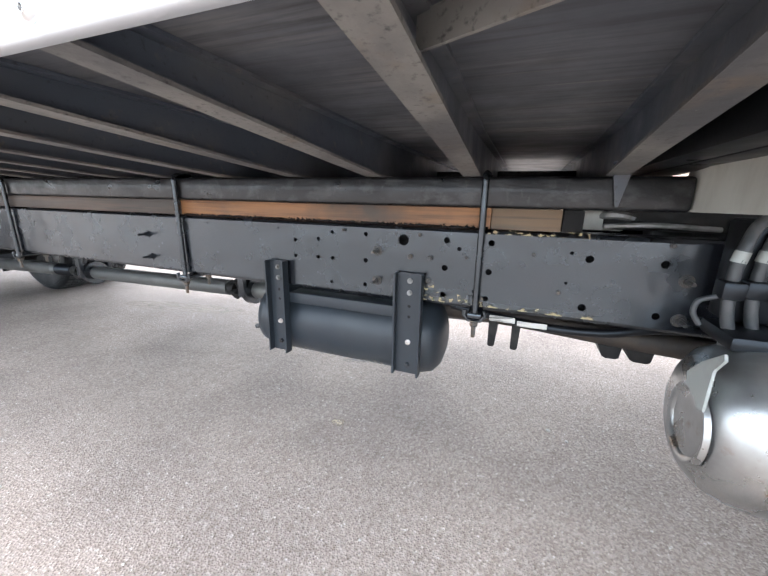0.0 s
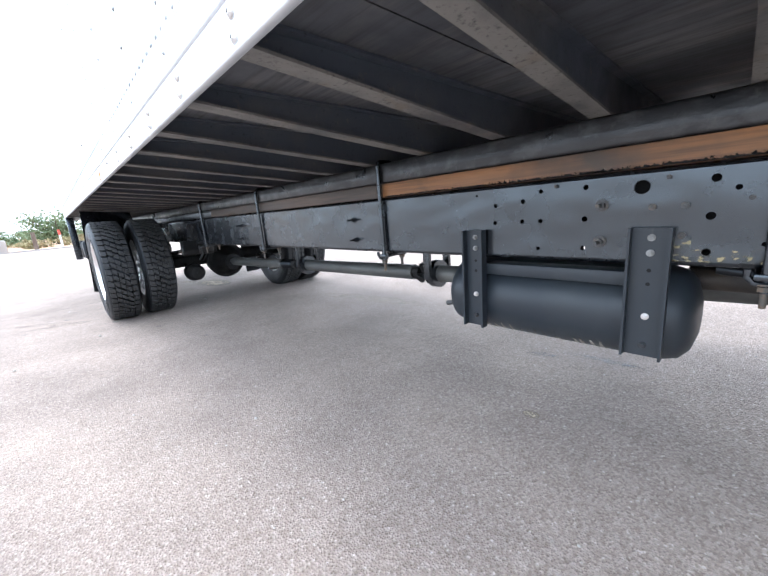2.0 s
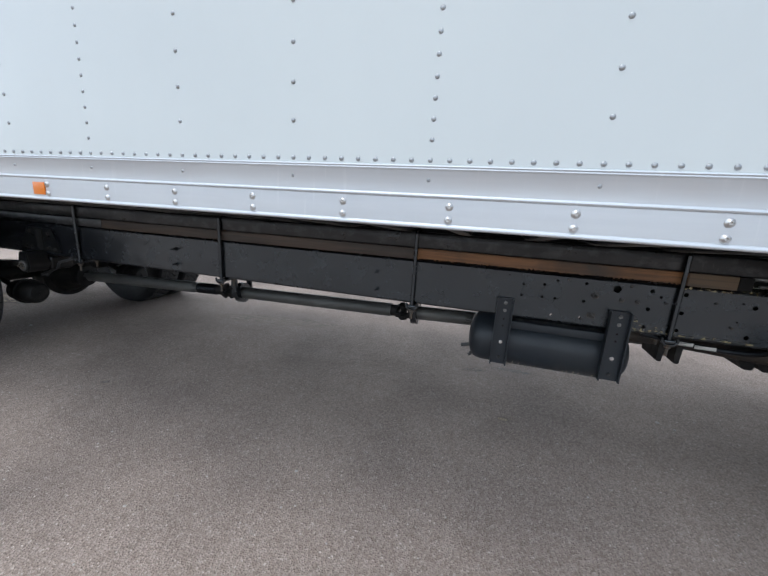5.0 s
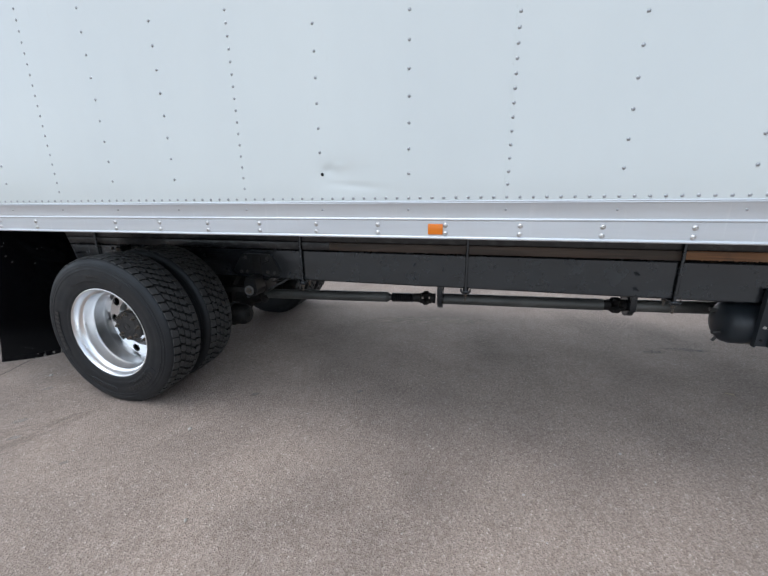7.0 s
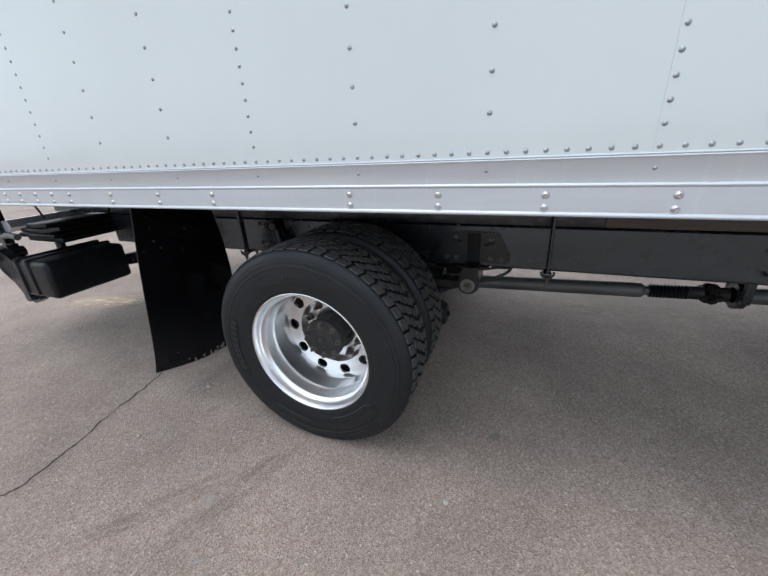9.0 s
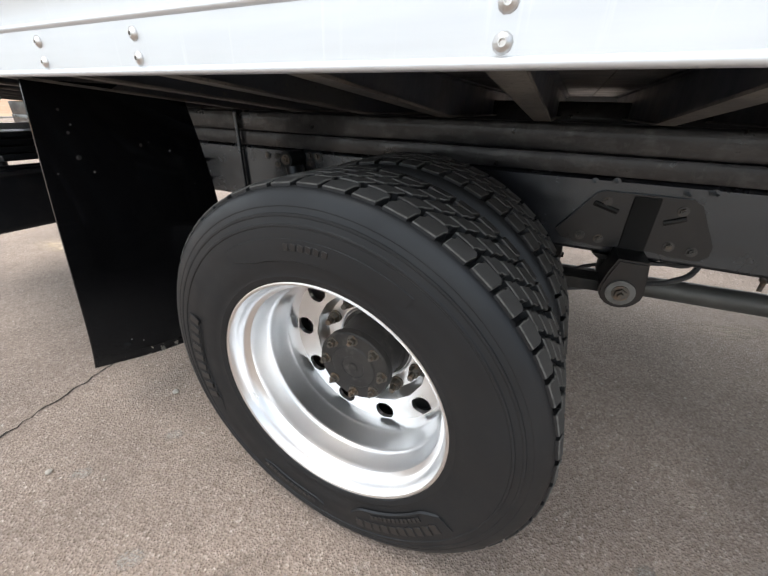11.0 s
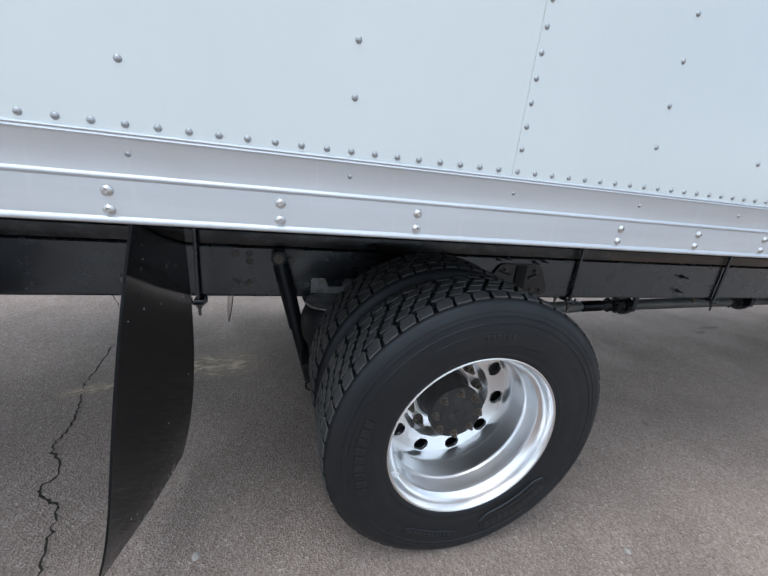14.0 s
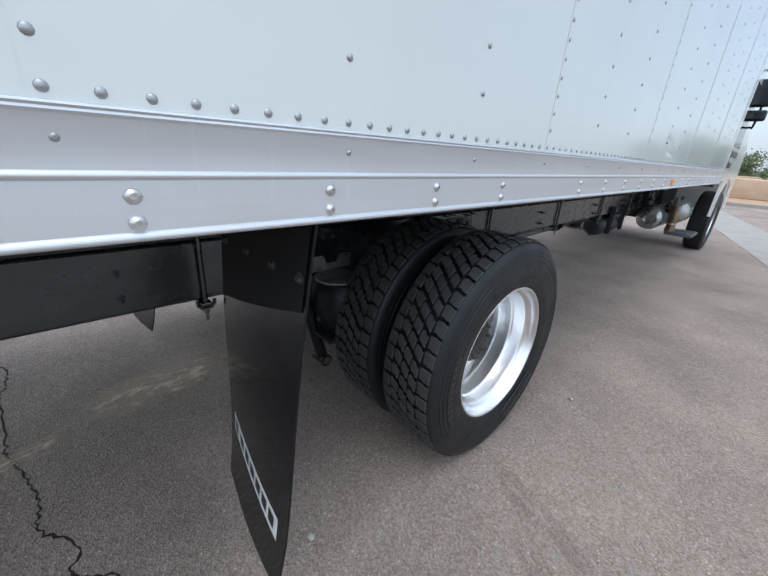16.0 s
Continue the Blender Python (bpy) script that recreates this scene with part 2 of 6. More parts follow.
M_PIPE = mat("heat_stained_exhaust", (0.21, 0.145, 0.085), 0.45, metal=0.7, vary=[(10, U, (0.11, 0.068, 0.038), 0.42, 0.68), (40, U, (0.26, 0.20, 0.13), 0.62, 0.8)], bump=[(30, U, 0.2, 0.003)])
M_OLDPIPE = mat("rusty_dark_pipe", (0.030, 0.026, 0.023), 0.6, metal=0.2, vary=[(14, U, (0.06, 0.045, 0.033), 0.45, 0.7)], bump=[(40, U, 0.3, 0.002)])
M_CAB = mat("white_cab_paint", (0.80, 0.81, 0.80), 0.2, coat=0.5, vary=[(3, U, (0.75, 0.75, 0.73), 0.45, 0.75)])
M_OFFWHITE = mat("soiled_white_paint", (0.52, 0.52, 0.47), 0.42, vary=[(7, (1, 1, 0.4), (0.36, 0.35, 0.31), 0.45, 0.7), (50, (1, 1, .2), (0.20, 0.19, 0.17), 0.68, 0.85)])
M_CREAM = mat("greyish_cream_paint", (0.30, 0.315, 0.295), 0.5, vary=[(9, U, (0.22, 0.22, 0.20), 0.45, 0.7), (40, U, (0.20, 0.14, 0.09), 0.68, 0.82)])
M_HOSE = mat("grey_hose", (0.042, 0.045, 0.048), 0.42, vary=[(20, U, (0.075, 0.075, 0.075), 0.5, 0.75)])
M_GLASS = mat("dark_window_glass", (0.012, 0.015, 0.022), 0.05, spec=0.5)
# flat black, also laid where bores, recesses and a reflection look dark
M_BLACKHOLE = mat("flat_black_and_shade", (0.006, 0.006, 0.006), 0.9)
M_CONC = mat("pale_concrete", (0.34, 0.315, 0.29), 0.85, vary=[(3, U, (0.28, 0.255, 0.23), 0.4, 0.7), (80, U, (0.41, 0.385, 0.36), 0.55, 0.8)], bump=[(60, U, 0.4, 0.004)])
M_DIRT = mat("red_desert_soil", (0.40, 0.24, 0.15), 0.95, vary=[(0.15, U, (0.46, 0.33, 0.22), 0.4, 0.65), (2.5, U, (0.33, 0.20, 0.12), 0.45, 0.7)], bump=[(6, U, 0.6, 0.05)])
M_BLOCK = mat("sandstone_block", (0.50, 0.37, 0.26), 0.9, vary=[(3, U, (0.42, 0.30, 0.21), 0.4, 0.7)], bump=[(12, U, 0.5, 0.03)])
M_GRASS = mat("dry_grass", (0.34, 0.28, 0.15), 0.9, vary=[(0.6, U, (0.20, 0.19, 0.09), 0.4, 0.7)])
M_LEAF = mat("desert_tree_leaf", (0.120, 0.165, 0.080), 0.75, vary=[(0.9, U, (0.19, 0.235, 0.125), 0.4, 0.7)])
M_BARK = mat("grey_bark", (0.13, 0.10, 0.08), 0.9, vary=[(9, (1, 1, 0.2), (0.08, 0.06, 0.05), 0.4, 0.7)])
M_POST = mat("weathered_post", (0.12, 0.09, 0.07), 0.9, vary=[(12, (1, 1, 0.2), (0.19, 0.15, 0.12), 0.45, 0.7)])
M_WHITEPOST = mat("white_marker_post", (0.75, 0.74, 0.72), 0.5)
M_REDTAPE = mat("red_reflector", (0.6, 0.08, 0.05), 0.4)
M_CRACK = mat("dark_crack", (0.022, 0.018, 0.015), 0.95, vary=[(30, U, (0.05, 0.04, 0.035), 0.5, 0.7)])
M_STONE = mat("pale_pebble", (0.50, 0.46, 0.41), 0.8, vary=[(120, U, (0.34, 0.31, 0.28), 0.4, 0.7)])


def asphalt():
    m = bpy.data.materials.new("worn_asphalt")
    m.use_nodes = True
    n, l = m.node_tree.nodes, m.node_tree.links
    p = n["Principled BSDF"]
    p.inputs["Roughness"].default_value = 0.85
    p.inputs["Specular IOR Level"].default_value = 0.35
    tc = n.new("ShaderNodeTexCoord")

    def tex(kind, scale, detail=3.0):
        t = n.new(kind)
        t.inputs["Scale"].default_value = scale
        if kind == "ShaderNodeTexNoise":
            t.inputs["Detail"].default_value, t.inputs["Roughness"].default_value = detail, 0.62
        l.new(tc.outputs["Object"], t.inputs["Vector"])
        return t

    def ramp(socket, *stops):
        r = n.new("ShaderNodeValToRGB")
        e = r.color_ramp.elements
        while len(e) < len(stops):
            e.new(0.5)
        for s, (at, c) in zip(e, stops):
            s.position, s.color = at, (*c, 1)
        l.new(socket, r.inputs[0])
        return r.outputs[0]

    def mix(fac, a, b, mode="MIX"):
        x = n.new("ShaderNodeMix")
        x.data_type, x.blend_type = "RGBA", mode
        for k, v in ((0, fac), (6, a), (7, b)):
            if isinstance(v, (float, int)):
                x.inputs[k].default_value = v
            elif isinstance(v, tuple):
                x.inputs[k].default_value = (*v, 1)
            else:
                l.new(v, x.inputs[k])
        return x.outputs[2]

    grit = tex("ShaderNodeTexVoronoi", 150)
    base = ramp(grit.outputs["Color"], (0.0, (0.186, 0.147, 0.124)), (0.45, (0.283, 0.229, 0.197)), (0.85, (0.368, 0.304, 0.267)), (1.0, (0.55, 0.485, 0.44)))
    fine = tex("ShaderNodeTexNoise", 420, 2)
    base = mix(0.45, base, ramp(fine.outputs["Fac"], (0.3, (0.46, 0.46, 0.46)), (0.7, (1.46, 1.46, 1.45))), "MULTIPLY")
    patch = tex("ShaderNodeTexNoise", 1.1, 6)
    base = mix(1.0, base, ramp(patch.outputs["Fac"], (0.30, (0.78, 0.77, 0.76)), (0.7, (1.30, 1.275, 1.24))), "MULTIPLY")
    blot = tex("ShaderNodeTexNoise", 7.0, 4)
    base = mix(ramp(blot.outputs["Fac"], (0.66, (0, 0, 0)), (0.78, (0.5, 0.5, 0.5))), base, (0.42, 0.37, 0.33))
    speck = tex("ShaderNodeTexNoise", 46, 3)
    base = mix(ramp(speck.outputs["Fac"], (0.69, (0, 0, 0)), (0.74, (0.75, 0.75, 0.75))), base, (0.58, 0.53, 0.48))
    pit = tex("ShaderNodeTexNoise", 31, 3)
    base = mix(ramp(pit.outputs["Fac"], (0.25, (0.6, 0.6, 0.6)), (0.31, (0, 0, 0))), base, (0.12, 0.095, 0.08))
    l.new(base, p.inputs["Base Color"])
    b1 = n.new("ShaderNodeBump")
    b1.inputs["Strength"].default_value, b1.inputs["Distance"].default_value = 1.0, 0.004
    l.new(grit.outputs["Distance"], b1.inputs["Height"])
    b2 = n.new("ShaderNodeBump")
    b2.inputs["Strength"].default_value, b2.inputs["Distance"].default_value = 0.3, 0.01
    l.new(tex("ShaderNodeTexNoise", 25, 4).outputs["Fac"], b2.inputs["Height"])
    l.new(b1.outputs["Normal"], b2.inputs["Normal"])
    l.new(b2.outputs["Normal"], p.inputs["Normal"])
    return m


M_ASPHALT = asphalt()


def stain_mat(name, colour, scale, lo, hi):
    """A blotch with frayed edges: clear where its noise is low."""
    m = mat(name, colour, 0.9)
    n, l = m.node_tree.nodes, m.node_tree.links
    tc = n.new("ShaderNodeTexCoord")
    t = n.new("ShaderNodeTexNoise")
    t.inputs["Scale"].default_value, t.inputs["Detail"].default_value, t.inputs["Roughness"].default_value = scale, 6, 0.65
    l.new(tc.outputs["Object"], t.inputs["Vector"])
    g = n.new("ShaderNodeTexGradient")
    g.gradient_type = "SPHERICAL"
    l.new(tc.outputs["Object"], g.inputs["Vector"])
    mul = n.new("ShaderNodeMath")
    mul.operation = "MULTIPLY"
    r = n.new("ShaderNodeMapRange")
    r.inputs["From Min"].default_value, r.inputs["From Max"].default_value, r.inputs["To Max"].default_value = lo, hi, 0.9
    l.new(t.outputs["Fac"], r.inputs["Value"])
    l.new(r.outputs[0], mul.inputs[0])
    sq = n.new("ShaderNodeMapRange")
    sq.inputs["From Max"].default_value = 0.45
    l.new(g.outputs["Fac"], sq.inputs["Value"])
    l.new(sq.outputs[0], mul.inputs[1])
    l.new(mul.outputs[0], n["Principled BSDF"].inputs["Alpha"])
    return m


M_TAN = stain_mat("tan_dust_stain", (0.61, 0.495, 0.365), 3.6, 0.37, 0.60)
M_FAINT = stain_mat("faint_tan_stain", (0.52, 0.44, 0.345), 4.6, 0.44, 0.72)
M_BLUE = stain_mat("faded_blue_paint_stain", (0.33, 0.355, 0.385), 3.0, 0.42, 0.80)
M_PALE = stain_mat("pale_scuff_stain", (0.40, 0.37, 0.34), 4.0, 0.40, 0.62)
M_DARKST = stain_mat("dark_oil_stain", (0.185, 0.150, 0.130), 2.0, 0.42, 1.05)


def scrape_mat(name="pale_scrapes", colour=(0.34, 0.32, 0.28), scale=70, stretch=(1.0, 0.12, 0.12), foot=0.10, head=-0.30, rough=0.7):
    """Fine scrapes across the belly, thicker towards the foot of the patch."""
    m = mat(name, colour, rough)
    n, l = m.node_tree.nodes, m.node_tree.links
    tc = n.new("ShaderNodeTexCoord")
    mp = n.new("ShaderNodeMapping")
    mp.inputs["Scale"].default_value = stretch
    l.new(tc.outputs["Object"], mp.inputs[0])
    t = n.new("ShaderNodeTexNoise")
    t.inputs["Scale"].default_value, t.inputs["Detail"].default_value = scale, 4
    l.new(mp.outputs[0], t.inputs["Vector"])
    sp = n.new("ShaderNodeSeparateXYZ")
    l.new(tc.outputs["Generated"], sp.inputs[0])
    up = n.new("ShaderNodeMapRange")
    up.inputs["From Min"].default_value, up.inputs["From Max"].default_value = 0.0, 1.0
    up.inputs["To Min"].default_value, up.inputs["To Max"].default_value = foot, head
    l.new(sp.outputs["Z"], up.inputs["Value"])
    ad = n.new("ShaderNodeMath")
    l.new(t.outputs["Fac"], ad.inputs[0])
    l.new(up.outputs[0], ad.inputs[1])
    r = n.new("ShaderNodeMapRange")
    r.inputs["From Min"].default_value, r.inputs["From Max"].default_value, r.inputs["To Max"].default_value = 0.52, 0.60, 0.9
    l.new(ad.outputs[0], r.inputs["Value"])
    l.new(r.outputs[0], n["Principled BSDF"].inputs["Alpha"])
    return m


M_SCUFF = scrape_mat()
M_FLAPSCUFF = scrape_mat("pale_flap_scuffs", (0.22, 0.21, 0.19), 45, (1, 1, 0.4), 0.06, -0.22, 0.8)
M_OVERSPRAY = scrape_mat("black_overspray", (0.006, 0.006, 0.007), 110, (1, 1, 1), 0.25, -0.25, 0.95)
M_OCHRE = scrape_mat("ochre_flaking_paint", (0.36, 0.30, 0.17), 90, (0.6, 1, 1), 0.04, -0.16, 0.7)

# ---------------------------------------------------------------- mesh helpers
def finish(bm, angle=38):
    bmesh.ops.recalc_face_normals(bm, faces=bm.faces)
    lim = radians(angle)
    for f in bm.faces:
        f.smooth = True
    for e in bm.edges:
        e.smooth = e.calc_face_angle(0.0) < lim if len(e.link_faces) == 2 else False
    return bm


def mesh_of(name, bm, material, angle=38):
    finish(bm, angle)
    me = bpy.data.meshes.new(name)
    bm.to_mesh(me)
    bm.free()
    for x in material if isinstance(material, (list, tuple)) else (material,):
        me.materials.append(x)
    return me


def part(name, bm, material, parent=None, label="", angle=38):
    ob = new(name, mesh_of(name, bm, material, angle))
    if parent:
        ob.parent = parent
    return tagged(ob, label)


def piece(name, me, parent, m):
    ob = new(name, me)
    ob.parent = parent
    ob.matrix_basis = m
    return ob


def box(bm, lo, hi, bevel=0.0, seg=2):
    r = bmesh.ops.create_cube(bm, size=1.0)
    c, s = (Vector(lo) + Vector(hi)) / 2, Vector(hi) - Vector(lo)
    for v in r["verts"]:
        v.co = Vector((v.co.x * s.x, v.co.y * s.y, v.co.z * s.z)) + c
    if bevel:
        es = list({e for v in r["verts"] for e in v.link_edges})
        bmesh.ops.bevel(bm, geom=es, offset=bevel, segments=seg, affect="EDGES", profile=0.5)
    return bm


def cyl(bm, p0, p1, r, r2=None, seg=24, cap=True):
    p0, p1 = Vector(p0), Vector(p1)
    d = p1 - p0
    res = bmesh.ops.create_cone(bm, cap_ends=cap, segments=seg, radius1=r, radius2=r if r2 is None else r2, depth=d.length)
    m = Matrix.Translation((p0 + p1) / 2) @ d.to_track_quat("Z", "Y").to_matrix().to_4x4()
    bmesh.ops.transform(bm, matrix=m, verts=res["verts"])
    return res["verts"]


def lathe(bm, prof, centre, axis, seg=48, close=False, flat=None):
    """Turn a profile of (along, radius) about the axis; a radius of 0 makes a pole."""
    ax = Vector(axis).normalized()
    q = ax.to_track_quat("Z", "Y").to_matrix()
    rings = []
    for a, r in prof:
        ring = []
        for k in range(seg if r > 1e-6 else 1):
            t = 2 * math.pi * k / seg
            p = Vector(centre) + q @ Vector((r * math.cos(t), r * math.sin(t), a))
            if flat is not None and p.z < flat:
                p.z = flat
            ring.append(bm.verts.new(p))
        rings.append(ring)
    pairs = list(zip(rings, rings[1:])) + ([(rings[-1], rings[0])] if close else [])
    for a, b in pairs:
        for k in range(seg):
            j = (k + 1) % seg
            if len(a) == 1 and len(b) == 1:
                continue
            if len(a) == 1:
                bm.faces.new((a[0], b[k], b[j]))
            elif len(b) == 1:
                bm.faces.new((a[k], a[j], b[0]))
            else:
                bm.faces.new((a[k], a[j], b[j], b[k]))
    return bm


def prism(bm, outline, axis, a, b):
    """Push a closed outline out along an axis from a to b. Outline pairs are the two other axes in xyz order."""
    def at(u, v, w):
        return {"x": (w, u, v), "y": (u, w, v), "z": (u, v, w)}[axis]
    A = [bm.verts.new(at(u, v, a)) for u, v in outline]
    B = [bm.verts.new(at(u, v, b)) for u, v in outline]
    n = len(outline)
    for k in range(n):
        bm.faces.new((A[k], A[(k + 1) % n], B[(k + 1) % n], B[k]))
    bmesh.ops.triangle_fill(bm, edges=[bm.edges.get((A[k], A[(k + 1) % n])) for k in range(n)], use_beauty=True)
    bmesh.ops.triangle_fill(bm, edges=[bm.edges.get((B[k], B[(k + 1) % n])) for k in range(n)], use_beauty=True)
    return bm


def plate(bm, outline, holes, axis, a, b):
    """A plate with round holes through it: holes are (u, v, radius)."""
    from mathutils import geometry
    loops = [list(outline)]
    for u, v, r in holes:
        k = 18 if r > 0.012 else 12
        loops.append([(u + r * math.cos(-2 * math.pi * i / k), v + r * math.sin(-2 * math.pi * i / k)) for i in range(k)])
    tris = geometry.tessellate_polygon([[Vector((u, v, 0)) for u, v in lp] for lp in loops])
    flat = [p for lp in loops for p in lp]

    def at(u, v, w):
        return {"x": (w, u, v), "y": (u, w, v), "z": (u, v, w)}[axis]
    A = [bm.verts.new(at(u, v, a)) for u, v in flat]
    B = [bm.verts.new(at(u, v, b)) for u, v in flat]
    for t in tris:
        for side in (A, B):
            try:
                bm.faces.new([side[i] for i in t])
            except ValueError:
                pass
    at0 = 0
    for lp in loops:
        n = len(lp)
        for k in range(n):
            i, j = at0 + k, at0 + (k + 1) % n
            bm.faces.new((A[i], A[j], B[j], B[i]))
        at0 += n
    return bm


def tube(bm, pts, r, seg=12):
    """A round bar along smooth points."""
    P = [Vector(p) for p in pts]
    rings, up = [], Vector((0.123, 0.31, 0.94)).normalized()
    for k, p in enumerate(P):
        d = (P[min(k + 1, len(P) - 1)] - P[max(k - 1, 0)]).normalized()
        s = d.cross(up).normalized()
        u = s.cross(d)
        rings.append([bm.verts.new(p + r * (math.cos(2 * math.pi * i / seg) * s + math.sin(2 * math.pi * i / seg) * u)) for i in range(seg)])
    for a, b in zip(rings, rings[1:]):
        for i in range(seg):
            bm.faces.new((a[i], a[(i + 1) % seg], b[(i + 1) % seg], b[i]))
    bm.faces.new(rings[0])
    bm.faces.new(list(reversed(rings[-1])))
    return bm


def smooth_path(pts, n=6):
    """Catmull-Rom points through the given ones."""
    P = [Vector(p) for p in pts]
    P = [2 * P[0] - P[1]] + P + [2 * P[-1] - P[-2]]
    out = []
    for k in range(1, len(P) - 2):
        a, b, c, d = P[k - 1 : k + 3]
        for i in range(n):
            t = i / n
            out.append(0.5 * (2 * b + (c - a) * t + (2 * a - 5 * b + 4 * c - d) * t * t + (3 * b - a - 3 * c + d) * t**3))
    out.append(P[-2])
    return out


def hexbolt(bm, p, axis, r=0.012, h=0.009, stud=0.012):
    """A washer, a hexagon nut and a stud's end, standing on p along the axis."""
    p, ax = Vector(p), Vector(axis).normalized()
    cyl(bm, p, p + ax * 0.003, r * 1.45, seg=16)
    cyl(bm, p + ax * 0.003, p + ax * (0.003 + h), r, seg=6)
    if stud:
        cyl(bm, p + ax * h, p + ax * (h + stud), r * 0.55, r * 0.48, seg=10)


# ---------------------------------------------------------------- ground and surroundings
def sheet(name, corners, z, material, label, category):
    bm = bmesh.new()
    bm.faces.new([bm.verts.new((x, y, z)) for x, y in corners])
    return tagged(part(name, bm, material), label, category, kind="structure")


sheet("ground", [(-2500, -2500), (2500, -2500), (2500, 2500), (-2500, 2500)], -0.012, M_DIRT, "bare reddish desert soil reaching the horizon", "ground")
sheet("pavement", [(-27, -30), (20.5, -34), (19.8, 15), (-28.5, 17)], 0.0, M_ASPHALT, "worn brownish grey asphalt with fine aggregate", "pavement")
bm = bmesh.new()
GA, GB = Vector((-12.0, -5.40)), Vector((20.2, 2.65))
gd = (GB - GA).normalized()
gn = Vector((gd.y, -gd.x)) * 1.02
prism(bm, [tuple(GA), tuple(GB), tuple(GB + gn), tuple(GA + gn)], "z", -0.03, 0.006)
tagged(part("gutter", bm, M_CONC), "pale concrete gutter strip set into the asphalt", "gutter", kind="structure")
bm = bmesh.new()
prism(bm, [(20.3, -34), (20.65, -34), (19.95, 15.2), (19.6, 15.2)], "z", -0.05, 0.13)
prism(bm, [(-28.8, 17), (-28.45, 17), (-26.95, -30), (-27.3, -30)], "z", -0.05, 0.08)
prism(bm, [(-28.4, 17.0), (19.6, 15.2), (19.6, 15.5), (-28.4, 17.3)], "z", -0.05, 0.10)
tagged(part("kerb", bm, M_CONC), "low pale concrete kerb round the asphalt lot", "kerb", kind="structure")

# ---------------------------------------------------------------- the truck
truck = tagged(new("box_truck"), "white box truck with riveted cargo body, parked on asphalt", "truck")
P16, P12, ROW = 0.4064, 0.3048, 0.0508
X_REAR, X_FRONT, Y_FAR, Z_TOP = -2.97, 5.06, 2.46, 3.75
Y_MID = 1.235

# side panels, lapped at every fourth foot
seams = [-2.438 + 1.2192 * k for k in range(7)]
edges = [X_REAR] + seams + [X_FRONT]


def dome(r, h, recess=0.0):
    bm = bmesh.new()
    prof = [(0.0, r), (0.25 * h, r * 0.97), (0.6 * h, r * 0.78), (0.88 * h, r * 0.45)]
    prof += [(h, r * 0.42), (h, r * 0.30), (h - recess, r * 0.26), (h - recess, 0.0)] if recess else [(h, 0.0)]
    lathe(bm, prof, (0, 0, 0), (0, -1, 0), seg=10)
    return bm


rivet_me = mesh_of("rivet", dome(0.0068, 0.0043), M_RIVET, 60)
small_me = mesh_of("small_rivet", dome(0.0052, 0.004, 0.002), M_RIVET, 60)
bolt_me = mesh_of("bolt", dome(0.0112, 0.0068, 0.004), M_BOLT, 60)
near_rivets, far_rivets = [], []
DENT = (1.633, 1.426)


def dent_depth(x, z):
    a = 0.0045 * math.exp(-(((x - 1.665) / 0.018) ** 2 + ((z - 1.445) / 0.018) ** 2))
    b = 0.003 * math.exp(-(((x - 1.715) / 0.012) ** 2 + ((z - 1.462) / 0.014) ** 2))
    c = 0.0022 * math.exp(-(((x - 1.80) / 0.10) ** 2 + ((z - 1.372 - 0.10 * (1.80 - x)) / 0.014) ** 2))
    d = 0.004 * math.exp(-(((x - 1.72) / 0.10) ** 2 + ((z - 1.42) / 0.06) ** 2))
    return a - b + c + d


panels = []
for k in range(len(edges) - 1):
    x0, x1 = edges[k] - (0.013 if k else 0), edges[k + 1] + 0.012 * (k < len(edges) - 2)
    bm = bmesh.new()
    fine = edges[k] < 1.3 < edges[k + 1]
    nx, nz = (72, 110) if fine else (6, 10)
    zs = [1.296 + (0.62 if fine else 2.45) * j / nz for j in range(nz + 1)] + ([1.296 + 2.45] if fine else [])
    grid = []
    for z in zs:
        row = []
        for i in range(nx + 1):
            x = x0 + (x1 - x0) * i / nx
            y = -0.0018 * (1 - i / nx)
            if fine:
                y += dent_depth(x, z)
            row.append(bm.verts.new((x, y, z)))
        grid.append(row)
    for a, b in zip(grid, grid[1:]):
        for i in range(nx):
            bm.faces.new((a[i], a[i + 1], b[i + 1], b[i]))
    back = bmesh.ops.extrude_face_region(bm, geom=list(bm.faces))
    for v in back["geom"]:
        if isinstance(v, bmesh.types.BMVert):
            v.co.y += 0.0016
    panels.append(part("side_panel", bm, M_PANEL, truck))


def panel_of(x):
    return panels[max(i for i, e in enumerate(edges[:-1]) if e - 0.02 <= x)]


for k in range(-7, 13):
    x = k * P16
    if not X_REAR + 0.02 < x < X_FRONT - 0.02:
        continue
    seam = k % 3 == 0
    z, step = (1.370, 0.0497) if seam else (1.421, 0.0998)
    while z < 3.70:
        if not (k == 4 and z < 1.45):
            (near_rivets if z < 1.80 and -1.3 < x < 3.4 else far_rivets).append((x, z))
        z += step
x = math.ceil(X_REAR / ROW) * ROW
while x < X_FRONT - 0.01:
    (near_rivets if -1.25 < x < 2.6 else far_rivets).append((x, 1.3195))
    x += ROW
near_rivets.sort(key=lambda p: abs(p[0] - 0.6))
far_rivets += near_rivets[300:]
for x, z in near_rivets[:300]:
    piece("rivet", rivet_me, panel_of(x), Matrix.Translation((x, -0.0012, z)))


